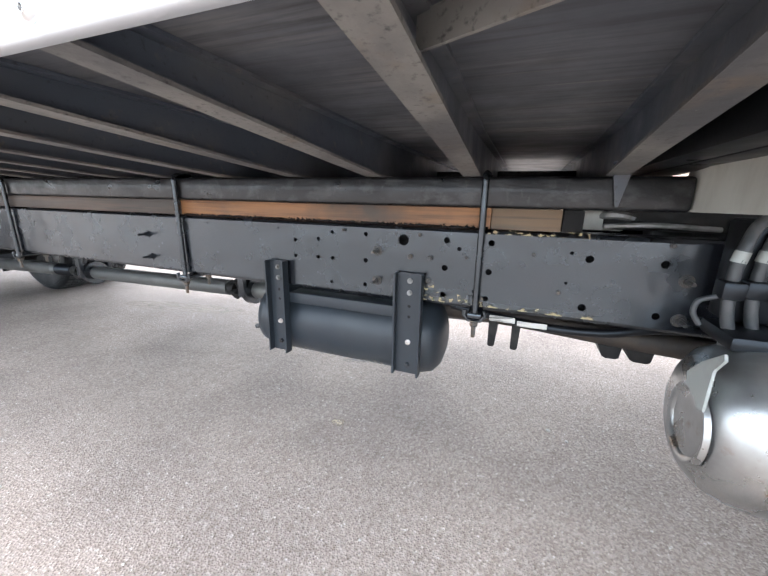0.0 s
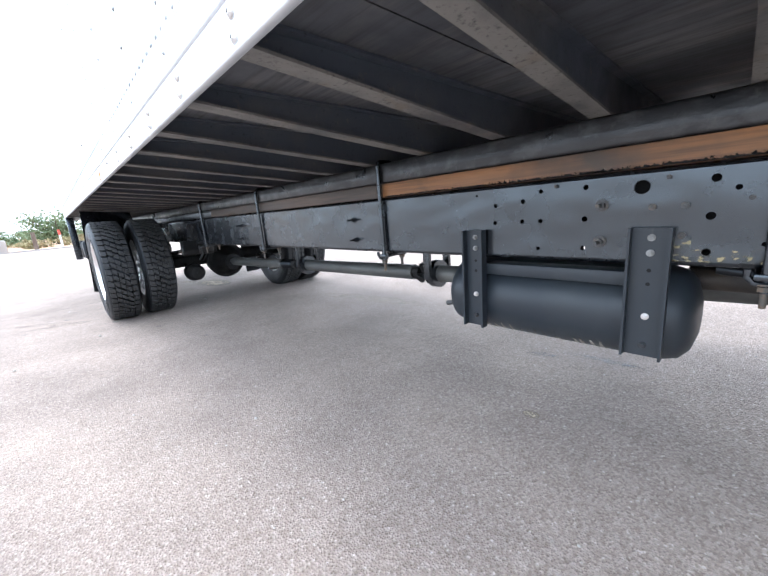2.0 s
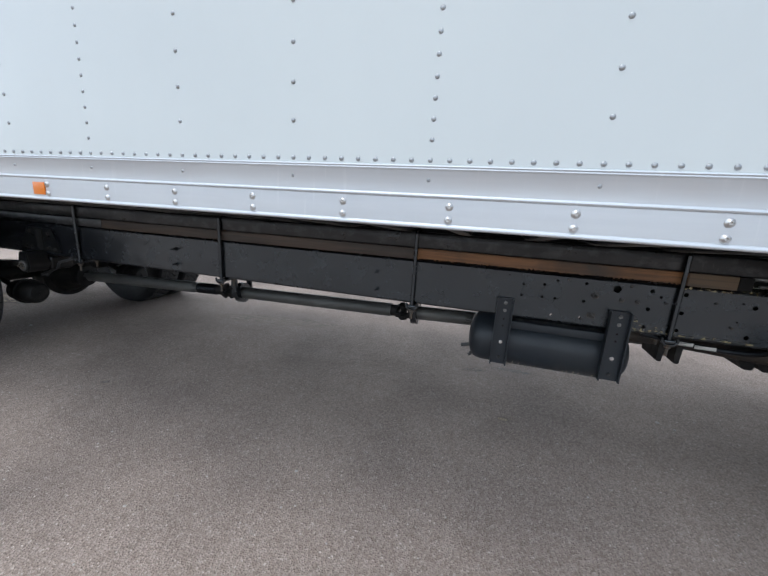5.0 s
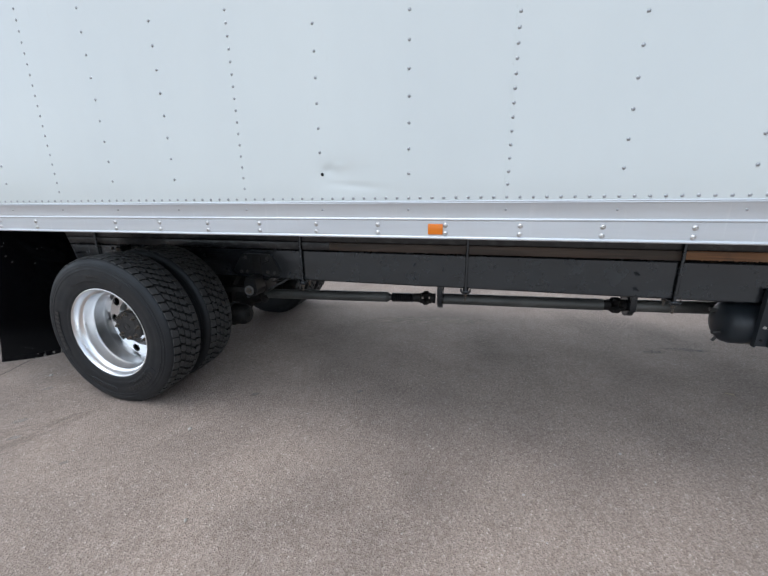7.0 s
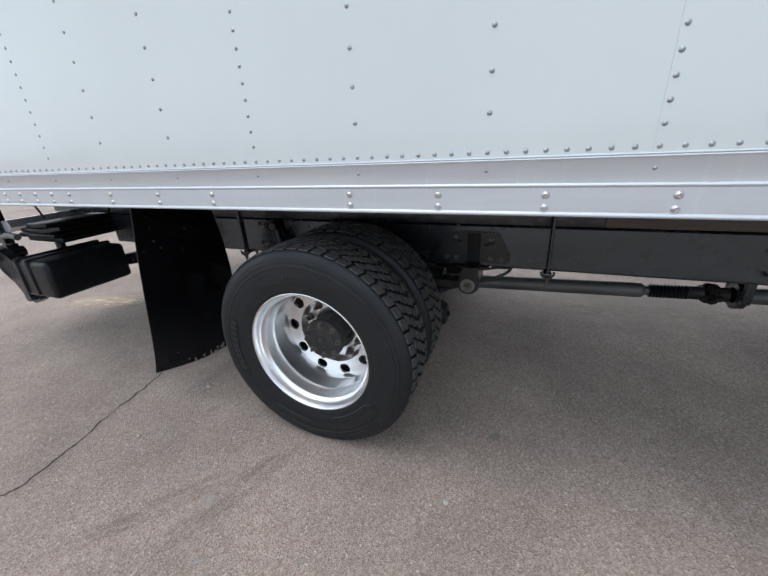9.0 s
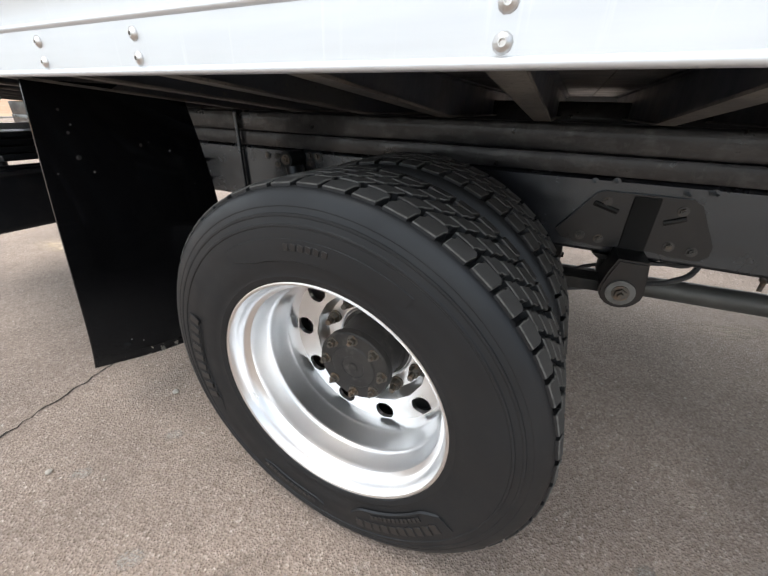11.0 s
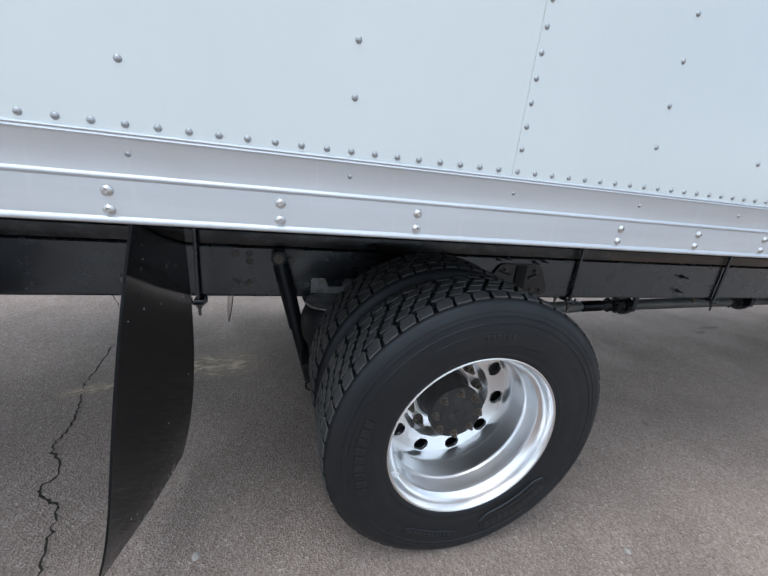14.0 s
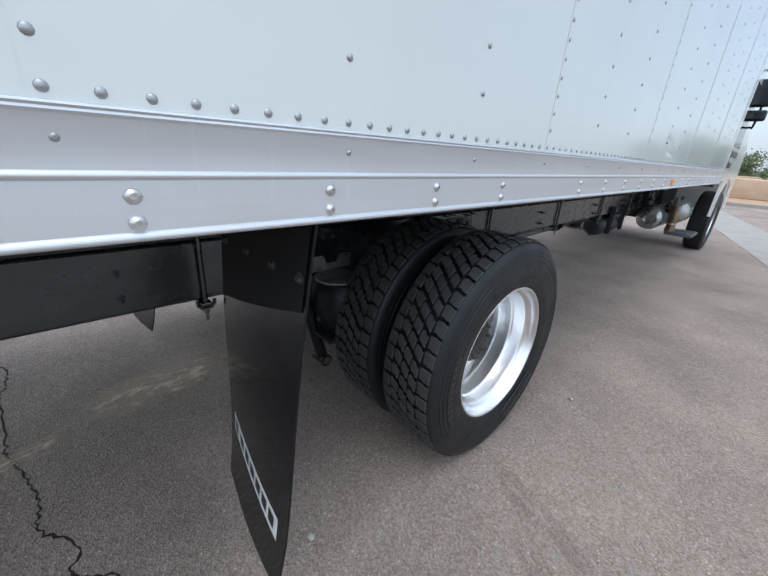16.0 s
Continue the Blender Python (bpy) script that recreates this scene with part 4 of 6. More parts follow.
        for a0, n, step, w, h, r0 in ((162, 9, 4.6, 0.010, 0.015, 0.393), (-74, 10, 4.0, 0.010, 0.014, 0.386), (-66, 12, 2.2, 0.005, 0.007, 0.352), (238, 12, 2.3, 0.005, 0.007, 0.386), (84, 6, 2.6, 0.006, 0.007, 0.384)):
            for k in range(n):
                a = radians(a0 + step * k)
                b = bmesh.new()
                box(b, (-w, -0.0012, -h), (w, 0.0012, h), 0.0008, 1)
                bmesh.ops.transform(b, matrix=Matrix.Translation((AX + r0 * math.cos(a), yc + s * 0.1408, AZ + r0 * math.sin(a))) @ Matrix.Rotation(math.pi / 2 - a, 4, "Y") @ Matrix.Rotation(0.18, 4, "Y"), verts=b.verts)
                part("sidewall_mark", b, M_MARK, rim)
        b = bmesh.new()
        a = radians(205)
        box(b, (-0.012, -0.0008, -0.009), (0.012, 0.0008, 0.009))
        bmesh.ops.transform(b, matrix=Matrix.Translation((AX + 0.286 * math.cos(a), yc + s * 0.098, AZ + 0.286 * math.sin(a))) @ Matrix.Rotation(0.45, 4, "Y"), verts=b.verts)
        part("rim_sticker", b, M_LABEL, rim, "small white sticker")
    return rim


Y_OUT, DUAL = 0.150, 0.325
wheel(Y_OUT, -1, True)
wheel(Y_OUT + DUAL, 1, False)
wheel(2 * Y_MID - Y_OUT - DUAL, -1, False)
wheel(2 * Y_MID - Y_OUT, 1, True)

# ---- rear axle, springs, shaft
bm = bmesh.new()
cyl(bm, (AX, 0.36, AZ), (AX, 2 * Y_MID - 0.36, AZ), 0.070, seg=24)
lathe(bm, [(-0.20, 0.0), (-0.19, 0.06), (-0.14, 0.13), (-0.05, 0.185), (0.05, 0.20), (0.11, 0.195), (0.13, 0.21), (0.16, 0.21), (0.17, 0.17), (0.26, 0.11), (0.34, 0.085), (0.37, 0.09), (0.38, 0.05), (0.40, 0.0)], (AX, Y_MID, AZ - 0.03), (1, 0, -0.06), seg=36)
part("rear_axle", bm, M_GREASE, truck, "greasy black axle housing with round differential")
for y, s in ((0.735, 1), (1.735, -1)):
    bm = bmesh.new()
    top = smooth_path([(0.70, y, 0.640), (0.45, y, 0.630), (AX, y, 0.600), (-0.25, y, 0.560), (-0.42, y, 0.545)], 5)
    for a, b in zip(top, top[1:]):
        A = [bm.verts.new(p + Vector((0, d, e))) for p in (a, b) for d in (-0.038, 0.038) for e in (-0.024, 0.010)]
        for f in ((0, 2, 6, 4), (1, 3, 7, 5), (0, 1, 5, 4), (2, 3, 7, 6), (0, 1, 3, 2), (4, 5, 7, 6)):
            bm.faces.new([A[i] for i in f])
    box(bm, (AX - 0.10, y - 0.055, 0.545), (AX + 0.10, y + 0.055, 0.570), 0.006)
    cyl(bm, (0.70, y - 0.04, 0.637), (0.70, y + 0.04, 0.637), 0.032, seg=20)
    part("leaf_spring", bm, M_GREASE, truck)
    # brake chamber ahead of the axle
    bm = bmesh.new()
    yb = y + s * 0.075
    lathe(bm, [(0.0, 0.0), (0.005, 0.055), (0.02, 0.080), (0.10, 0.086), (0.105, 0.097), (0.13, 0.097), (0.135, 0.086), (0.23, 0.082), (0.262, 0.060), (0.270, 0.0)], (0.29, yb, 0.385), (1, 0, 0), seg=32)
    cyl(bm, (0.55, yb, 0.385), (0.568, yb, 0.385), 0.016, seg=8)
    cyl(bm, (0.30, yb, 0.385), (AX, yb, AZ - 0.02), 0.02, seg=10)
    part("brake_chamber", bm, M_GREASE, truck)
    # air spring behind the axle
    bm = bmesh.new()
    lathe(bm, [(0.0, 0.0), (0.0, 0.085), (0.05, 0.095), (0.09, 0.118), (0.15, 0.128), (0.20, 0.124), (0.235, 0.110), (0.245, 0.095), (0.25, 0.0)], (-0.335, y - s * 0.06, 0.475), (0, 0, 1), seg=32)
    part("air_spring", bm, M_RUBBER, truck, "black rubber air bag", 50)
    bm = bmesh.new()
    box(bm, (-0.46, y - s * 0.06 - 0.10, 0.455), (-0.22, y - s * 0.06 + 0.10, 0.475), 0.005)
    part("spring_seat", bm, M_GREASE, truck)
bm = bmesh.new()
prism(bm, [(-0.415, 0.727), (-0.395, 0.727), (-0.20, 0.727), (-0.19, 0.735), (-0.19, 0.79), (-0.205, 0.797), (-0.255, 0.797), (-0.262, 0.785), (-0.27, 0.758), (-0.335, 0.758), (-0.345, 0.785), (-0.352, 0.797), (-0.405, 0.797), (-0.415, 0.787)], "y", 0.790, 0.798)
cyl(bm, (-0.335, 0.690, 0.716), (-0.335, 0.690, 0.727), 0.108, seg=32)
hb = part("air_spring_bracket", bm, M_GALV, truck, "pale galvanised bracket bolted to the rail")
for x in (-0.38, -0.23):
    bm = bmesh.new()
    hexbolt(bm, (x, 0.790, 0.775), (0, -1, 0), 0.011, 0.010, 0.010)
    part("nut", bm, M_GALV, hb)
# shock absorber
bm = bmesh.new()
top, foot = Vector((-0.558, 0.745, 0.905)), Vector((-0.405, 0.715, 0.30))
d = (foot - top).normalized()
cyl(bm, top + d * 0.03, top + d * 0.33, 0.033, seg=22)
cyl(bm, top + d * 0.33, foot - d * 0.02, 0.027, seg=22)
for p in (top, foot):
    cyl(bm, p - Vector((0, 0.035, 0)), p + Vector((0, 0.055, 0)), 0.030, seg=18)
shock = part("shock_absorber", bm, M_PLASTIC, truck, "slim black shock absorber")
bm = bmesh.new()
hexbolt(bm, top - Vector((0, 0.035, 0)), (0, -1, 0), 0.014, 0.010, 0.008)
part("nut", bm, M_RUSTBOLT, shock)
bm = bmesh.new()
hexbolt(bm, foot - Vector((0, 0.035, 0)), (0, -1, 0), 0.014, 0.010, 0.008)
part("nut", bm, M_RUSTBOLT, shock)

# front spring hanger with its bolted wings
bm = bmesh.new()
WING = [(0.478, 0.765), (0.495, 0.745), (0.53, 0.735), (0.60, 0.728), (0.66, 0.735), (0.75, 0.735), (0.80, 0.728), (0.865, 0.728), (0.885, 0.745), (0.885, 0.775), (0.825, 0.885), (0.80, 0.898), (0.585, 0.898), (0.565, 0.89)]
prism(bm, WING, "y", 0.786, 0.7985)
foot = [(0.689 + 0.058 * math.cos(radians(d)), 0.640 + 0.056 * math.sin(radians(d))) for d in range(160, 381, 20)] + [(0.740, 0.690), (0.733, 0.735), (0.657, 0.735), (0.642, 0.690)]
prism(bm, foot, "y", 0.668, 0.790)
bmesh.ops.bevel(bm, geom=[e for e in bm.edges if len(e.link_faces) == 2 and e.calc_face_angle(0) > 0.9 and max(v.co.y for v in e.verts) < 0.67], offset=0.006, segments=2, affect="EDGES")
for x0, z0, x1, z1 in ((0.565, 0.862, 0.632, 0.842), (0.752, 0.825, 0.80, 0.845)):
    cyl(bm, (x0, 0.784, z0), (x1, 0.784, z1), 0.008, seg=8)
hanger = part("spring_hanger", bm, M_CAST, truck, "cast black spring hanger bolted to the rail")
# flat black column whose colour stands in for the shaded recess between wings
bm = bmesh.new()
box(bm, (0.662, 0.779, 0.725), (0.730, 0.799, 0.893), 0.004)
part("hanger_core_shade", bm, M_BLACKHOLE, hanger)
for x, z in ((0.551, 0.756), (0.604, 0.753), (0.786, 0.759), (0.843, 0.753), (0.787, 0.864), (0.598, 0.868)):
    bm = bmesh.new()
    hexbolt(bm, (x, 0.786, z), (0, -1, 0), 0.0098, 0.010, 0.006)
    part("nut", bm, M_NUT, hanger)
bm = bmesh.new()
cyl(bm, (0.687, 0.668, 0.637), (0.687, 0.661, 0.637), 0.038, seg=32)
part("washer", bm, M_WASHER, hanger, "dull grey washer")
bm = bmesh.new()
hexbolt(bm, (0.687, 0.661, 0.637), (0, -1, 0), 0.016, 0.012, 0.014)
part("pivot_nut", bm, M_RUSTBOLT, hanger)

bm = bmesh.new()
box(bm, (0.640, 0.800, 0.585), (0.740, 0.960, 0.700), 0.025, 3)
cyl(bm, (0.690, 0.79, 0.640), (0.690, 0.985, 0.640), 0.046, seg=24)
prism(bm, [(0.60, 0.700), (0.78, 0.700), (0.76, 0.685), (0.62, 0.685)], "y", 0.80, 1.02)
part("hanger_bracket", bm, M_CAST, hanger)
bm = bmesh.new()
tube(bm, smooth_path([(0.92, 0.93, 0.88), (0.90, 0.86, 0.70), (0.84, 0.80, 0.655), (0.74, 0.84, 0.60), (0.52, 0.86, 0.52)], 5), 0.009, 8)
tube(bm, smooth_path([(0.95, 0.95, 0.86), (0.90, 0.90, 0.69), (0.80, 0.90, 0.665), (0.60, 0.93, 0.60), (0.50, 0.90, 0.50)], 5), 0.007, 8)
part("air_hose", bm, M_HOSE, hanger, "thin grey air hoses")

# propeller shaft
bm = bmesh.new()
R1, R2, R3, R4 = (Vector(p) for p in ((0.43, Y_MID, 0.437), (1.955, Y_MID, 0.487), (3.345, Y_MID, 0.520), (4.95, Y_MID, 0.575)))
cyl(bm, R1, R1 + (R2 - R1) * 0.785, 0.044, seg=28)
cyl(bm, R1 + (R2 - R1) * 0.785, R1 + (R2 - R1) * 0.797, 0.044, 0.030, seg=28)
cyl(bm, R1 + (R2 - R1) * 0.797, R1 + (R2 - R1) * 0.82, 0.027, seg=20)
cyl(bm, R1 + (R2 - R1) * 0.93, R1 + (R2 - R1) * 0.965, 0.034, seg=20)
cyl(bm, R2 + (R3 - R2) * 0.10, R2 + (R3 - R2) * 0.94, 0.044, seg=28)
cyl(bm, R3 + (R4 - R3) * 0.06, R3 + (R4 - R3) * 0.98, 0.044, seg=28)
shaft = part("propeller_shaft", bm, M_SHAFT, truck, "dusty grey steel driveshaft")
bm = bmesh.new()
a = R1 + (R2 - R1) * 0.81
prof = []
for k in range(11):
    prof += [(0.017 * k, 0.034), (0.017 * k + 0.0085, 0.042)]
lathe(bm, [(0, 0.02)] + prof + [(0.190, 0.02)], tuple(a), tuple((R2 - R1).normalized()), seg=24)
part("boot", bm, M_PLASTIC, shaft, "ribbed black rubber boot", 25)
for p, q in ((R2, R3), (R3, R4), (R1, R2)):
    dd = (q - p).normalized()
    bm = bmesh.new()
    for s in (-1, 1):
        box(bm, (-0.012 + s * 0.036, -0.018, -0.05), (0.012 + s * 0.036, 0.018, 0.05), 0.006)
        box(bm, (-0.012, s * 0.036 - 0.010, -0.02), (0.012, s * 0.036 + 0.010, 0.06), 0.004)
    cyl(bm, (-0.05, 0, 0), (0.05, 0, 0), 0.016, seg=12)
    cyl(bm, (0, -0.05, 0), (0, 0.05, 0), 0.016, seg=12)
    cyl(bm, (0, 0, 0.035), (0, 0, 0.075), 0.034, 0.044, seg=20)
    cyl(bm, (0, 0, -0.105), (0, 0, -0.035), 0.036, 0.040, seg=20)
    cyl(bm, (-0.062, 0, 0), (0.062, 0, 0), 0.022, seg=14)
    cyl(bm, (0, -0.062, 0), (0, 0.062, 0), 0.022, seg=14)
    bmesh.ops.transform(bm, matrix=Matrix.Translation(p) @ dd.to_track_quat("Z", "Y").to_matrix().to_4x4() @ Matrix.Rotation(0.5, 4, "Z"), verts=bm.verts)
    part("universal_joint", bm, M_GREASE, shaft, "greasy universal joint", 30)
for p in (R2 + (R3 - R2) * 0.086, R3 + (R4 - R3) * 0.05):
    bm = bmesh.new()
    lathe(bm, [(-0.02, 0.044), (-0.02, 0.075), (0.02, 0.075), (0.02, 0.044)], tuple(p), (1, 0, 0.03), seg=28, close=True)
    for s in (-1, 1):
        box(bm, (p.x - 0.02, p.y + s * 0.085 - 0.012, p.z - 0.02), (p.x + 0.02, p.y + s * 0.085 + 0.012, 0.72), 0.003)
    box(bm, (p.x - 0.035, 0.875, 0.715), (p.x + 0.035, 1.595, 0.79), 0.006)
    part("centre_bearing", bm, M_CHASSIS, truck, "black bearing carrier hung from a frame tie")

# air tank below the rail with its two channel hangers
bm = bmesh.new()
lathe(bm, [(-0.375, 0.0), (-0.372, 0.05), (-0.360, 0.095), (-0.338, 0.122), (-0.305, 0.132), (0.305, 0.132), (0.338, 0.122), (0.360, 0.095), (0.372, 0.05), (0.375, 0.0)], (4.165, 0.925, 0.550), (1, 0, 0), seg=48)
tank = part("air_tank", bm, M_TANK, truck, "grey-black air tank with scratched belly")
bm = bmesh.new()
rows = []
for i in range(9):
    a = radians(196 + 6.5 * i)
    rows.append([bm.verts.new((3.86 + 0.61 * j / 24, 0.925 + 0.1328 * math.cos(a), 0.550 + 0.1328 * math.sin(a))) for j in range(25)])
for a, b in zip(rows, rows[1:]):
    for j in range(24):
        bm.faces.new((a[j], a[j + 1], b[j + 1], b[j]))
part("scrape_patch", bm, M_SCUFF, tank, "pale vertical scrape marks")
for a, b, r in (((3.81, 0.88, 0.50), (3.755, 0.87, 0.49), 0.010), ((3.80, 0.95, 0.61), (3.76, 0.95, 0.615), 0.012), ((3.83, 0.93, 0.46), (3.80, 0.93, 0.415), 0.009)):
    bm = bmesh.new()
    cyl(bm, a, b, r, seg=8)
    part("fitting", bm, M_NUT, tank)
for xa, xb, zb in ((3.907, 3.985, 0.455), (4.394, 4.482, 0.462)):
    bm = bmesh.new()
    zt = 0.796
    prism(bm, [(xa, 0.762), (xa + 0.006, 0.762), (xa + 0.006, 0.786), (xb - 0.006, 0.786), (xb - 0.006, 0.762), (xb, 0.762), (xb, 0.793), (xa, 0.793)], "z", zb, zt)
    br = part("tank_bracket", bm, M_TANK, tank, "black steel channel hanger")
    xm = (xa + xb) / 2 + 0.002
    for z, mm in ((0.772, M_GALV), (0.734, M_GALV), (0.570, M_BOLT), (0.492, M_CHASSIS)):
        b2 = bmesh.new()
        hexbolt(b2, (xm, 0.786, z), (0, -1, 0), 0.0060, 0.006, 0.004)
        part("bolt", b2, mm, tank)
    for z in (0.69, 0.655):
        b2 = bmesh.new()
        cyl(b2, (xm, 0.7855, z), (xm, 0.787, z), 0.005, seg=10)
        part("bolt_hole", b2, M_BLACKHOLE, tank)
bm = bmesh.new()
box(bm, (3.985, 0.792, 0.645), (4.394, 0.800, 0.682), 0.002)
box(bm, (3.985, 0.792, 0.676), (4.394, 0.86, 0.682), 0.002)
part("tie_bar", bm, M_TANK, tank)

# mud flaps
def flap_point(u, v, y0, s, back=0.0):
    """A point of a hanging sheet, u across from its outer edge, v down; its outer edge swings back towards the foot."""
    foot = 0.172 - 0.085 * math.sin(min(1.0, 1.3 * u) * math.pi / 2)
    z = 1.145 + (foot - 1.145) * v
    xo = -0.838 - 0.19 * v + 0.06 * v * v - 0.035 * v**8
    xi = -0.866 - 0.012 * v - 0.055 * v**5
    yo, yi = 0.058 - 0.045 * v, 0.53 + 0.02 * v + 0.07 * math.sin(math.pi * v)
    return Vector((xo + (xi - xo) * u**1.4 - back, y0 + s * (yo + (yi - yo) * u), z))


def flap_strip(u0, u1, v0, v1, y0, s, back, n=8, lean=0.0):
    """A thin strip lying on the sheet; lean lowers its inner end."""
    bm = bmesh.new()
    rows = []
    for v in (v0, (v0 + v1) / 2, v1):
        us = [u0 + (u1 - u0) * i / n for i in range(n + 1)]
        rows.append([bm.verts.new(flap_point(u, v + lean * u, y0, s, back)) for u in us])
    for a, b in zip(rows, rows[1:]):
        for i in range(n):
            bm.faces.new((a[i], a[i + 1], b[i + 1], b[i]))
    return bm


def mud_flap(y0, s):
    bm = bmesh.new()
    nu, nv = 16, 28
    rows = [[bm.verts.new(flap_point(i / nu, j / nv, y0, s)) for i in range(nu + 1)] for j in range(nv + 1)]
    for a, b in zip(rows, rows[1:]):
        for i in range(nu):
            bm.faces.new((a[i], a[i + 1], b[i + 1], b[i]))
    ex = bmesh.ops.extrude_face_region(bm, geom=list(bm.faces))
    for g in ex["geom"]:
        if isinstance(g, bmesh.types.BMVert):
            g.co.x -= 0.006
    flap = part("mud_flap", bm, M_FLAP, truck, "glossy black rubber mud flap, curled at its foot", 60)
    part("maker_plate", flap_strip(0.09, 0.88, 0.826, 0.894, y0, s, 0.0075, 8, -0.100), M_LABEL, flap, "white strip with a black mark and bars")
    part("mark", flap_strip(0.85, 0.79, 0.838, 0.882, y0, s, 0.0085, 2, -0.100), M_INK, flap)
    for k in range(6):
        part("bar", flap_strip(0.135 + 0.106 * k, 0.207 + 0.106 * k, 0.842, 0.878, y0, s, 0.0085, 2, -0.100), M_INK, flap)
    # flat black strip: the underside's dark reflection on the flap, put into colour
    part("flap_dark_reflection", flap_strip(0.02, 0.98, 0.005, 0.212, y0, s, 0.0085, 12, 0.118), M_BLACKHOLE, flap, "black strip painting the underside's dark reflection, with bolts")
    for y, z in ((0.085, 1.006), (0.203, 1.010), (0.343, 1.010), (0.485, 1.010)):
        b2 = bmesh.new()
        hexbolt(b2, flap_point((y - 0.058) / 0.47, (1.145 - z) / 0.99, y0, s, 0.0085), (-1, 0, 0), 0.0095, 0.007, 0.004)
        part("bolt", b2, M_NUT, flap)
    return flap


rnd = random.Random(5)
flap = mud_flap(0.0, 1)
for u, v, r in ((0.14, 0.07, 0.004), (0.16, 0.13, 0.005), (0.18, 0.20, 0.008), (0.55, 0.17, 0.006)):
    bm = bmesh.new()
    p = flap_point(u, v, 0.0, 1)
    cyl(bm, p + Vector((-0.001, 0, 0)), p + Vector((0.003, 0, 0)), r, r * 0.7, seg=12)
    part("bolt_head", bm, M_HUB, flap, "dull bolt head on the flap")
bm = bmesh.new()
for _ in range(12):
    p = flap_point(rnd.uniform(0.05, 0.95), rnd.uniform(0.05, 0.95) , 0.0, 1)
    r = rnd.uniform(0.0005, 0.0014)
    box(bm, p + Vector((0.0, -r, -r * rnd.uniform(0.6, 2.4))), p + Vector((0.0009, r, r)))
tagged(part("dust_flecks", bm, M_LABEL, flap), kind="stuff")
part("scuffed_edge", flap_strip(0.02, 0.96, 0.955, 0.998, 0.0, 1, -0.0012, 14), M_FLAPSCUFF, flap, "pale scuffs along the flap's foot")
mud_flap(2 * Y_MID, -1)

# tank, step and exhaust at the front end
bm = bmesh.new()
cx, cy, cz, rr = 5.10, 0.62, 0.592, 0.165
lathe(bm, [(0.0, 0.0), (0.0, 0.100), (0.010, 0.120), (0.030, 0.143), (0.064, 0.158), (0.105, rr), (0.16, rr + 0.004), (0.18, rr + 0.004), (0.19, rr), (0.70, rr), (0.74, 0.17), (0.76, 0.0)], (cx, cy, cz), (1, 0, 0), seg=56)
can = part("exhaust_canister", bm, M_CAN, truck, "soiled stainless aftertreatment canister with round end plate")
bm = bmesh.new()
lathe(bm, [(-0.002, 0.0), (-0.002, 0.066), (-0.006, 0.070), (-0.009, 0.077), (-0.009, 0.082), (0.001, 0.084)], (cx, cy - 0.032, cz - 0.004), (1, 0, 0), seg=44)
part("end_plate", bm, M_CAN, can, "soiled round end plate with raised rim", 40)
bm = bmesh.new()
prism(bm, [(0.607, 0.690), (0.566, 0.728), (0.500, 0.772), (0.494, 0.762), (0.519, 0.732), (0.520, 0.650), (0.538, 0.644), (0.558, 0.660), (0.600, 0.668)], "x", cx - 0.016, cx - 0.011)
part("sensor_shield", bm, M_CREAM, can, "pale painted sensor shield")
for k, (x, y) in enumerate(((5.140, 0.66), (5.186, 0.68))):
    bm = bmesh.new()
    tube(bm, smooth_path([(x + 0.022, y, 0.745), (x + 0.006, y, 0.80), (x, y, 0.87), (x + 0.006, y, 0.935), (x + 0.03, y + 0.02, 0.985), (x + 0.08, y + 0.05, 0.995)], 5), 0.0112, 12)
    part("coolant_hose", bm, M_HOSE, can, "grey rubber hose")
    bm = bmesh.new()
    cyl(bm, (x + 0.001, y, 0.908), (x + 0.005, y, 0.930), 0.0128, seg=14)
    part("hose_clip", bm, M_CREAM, can, "cream hose clip")
    bm = bmesh.new()
    box(bm, (x - 0.020, y - 0.022, 0.835), (x + 0.020, y + 0.022, 0.872), 0.007)
    part("pipe_clamp", bm, M_PLASTIC, can)
    bm = bmesh.new()
    cyl(bm, (x + 0.020, y, 0.752), (x + 0.024, y, 0.735), 0.019, seg=16)
    part("hose_fitting", bm, M_CAN, can)
bm = bmesh.new()
tube(bm, smooth_path([(5.105, 0.66, 0.775), (5.091, 0.66, 0.800), (5.094, 0.66, 0.823), (5.108, 0.66, 0.832), (5.125, 0.66, 0.838)], 6), 0.0055, 10)
part("cable_loop", bm, M_HOSE, can)
bm = bmesh.new()
box(bm, (5.135, 0.60, 0.742), (5.26, 0.74, 0.775), 0.012)
box(bm, (5.16, 0.70, 0.775), (5.30, 0.78, 0.99), 0.010)
part("doser_block", bm, M_PLASTIC, can, "black dosing block above the canister")
bm = bmesh.new()
pp = smooth_path([(5.62, 0.46, 0.70), (5.47, 0.42, 0.745), (5.36, 0.375, 0.70), (5.325, 0.36, 0.60), (5.325, 0.36, 0.50)], 6)
tube(bm, pp, 0.055, 20)
cyl(bm, (5.325, 0.36, 0.50), (5.325, 0.36, 0.440), 0.057, 0.066, seg=20, cap=False)
cyl(bm, (5.325, 0.36, 0.440), (5.325, 0.36, 0.50), 0.063, 0.050, seg=20, cap=False)
part("tail_pipe", bm, M_PIPE, can, "heat-stained brown exhaust tail pipe")
bm = bmesh.new()
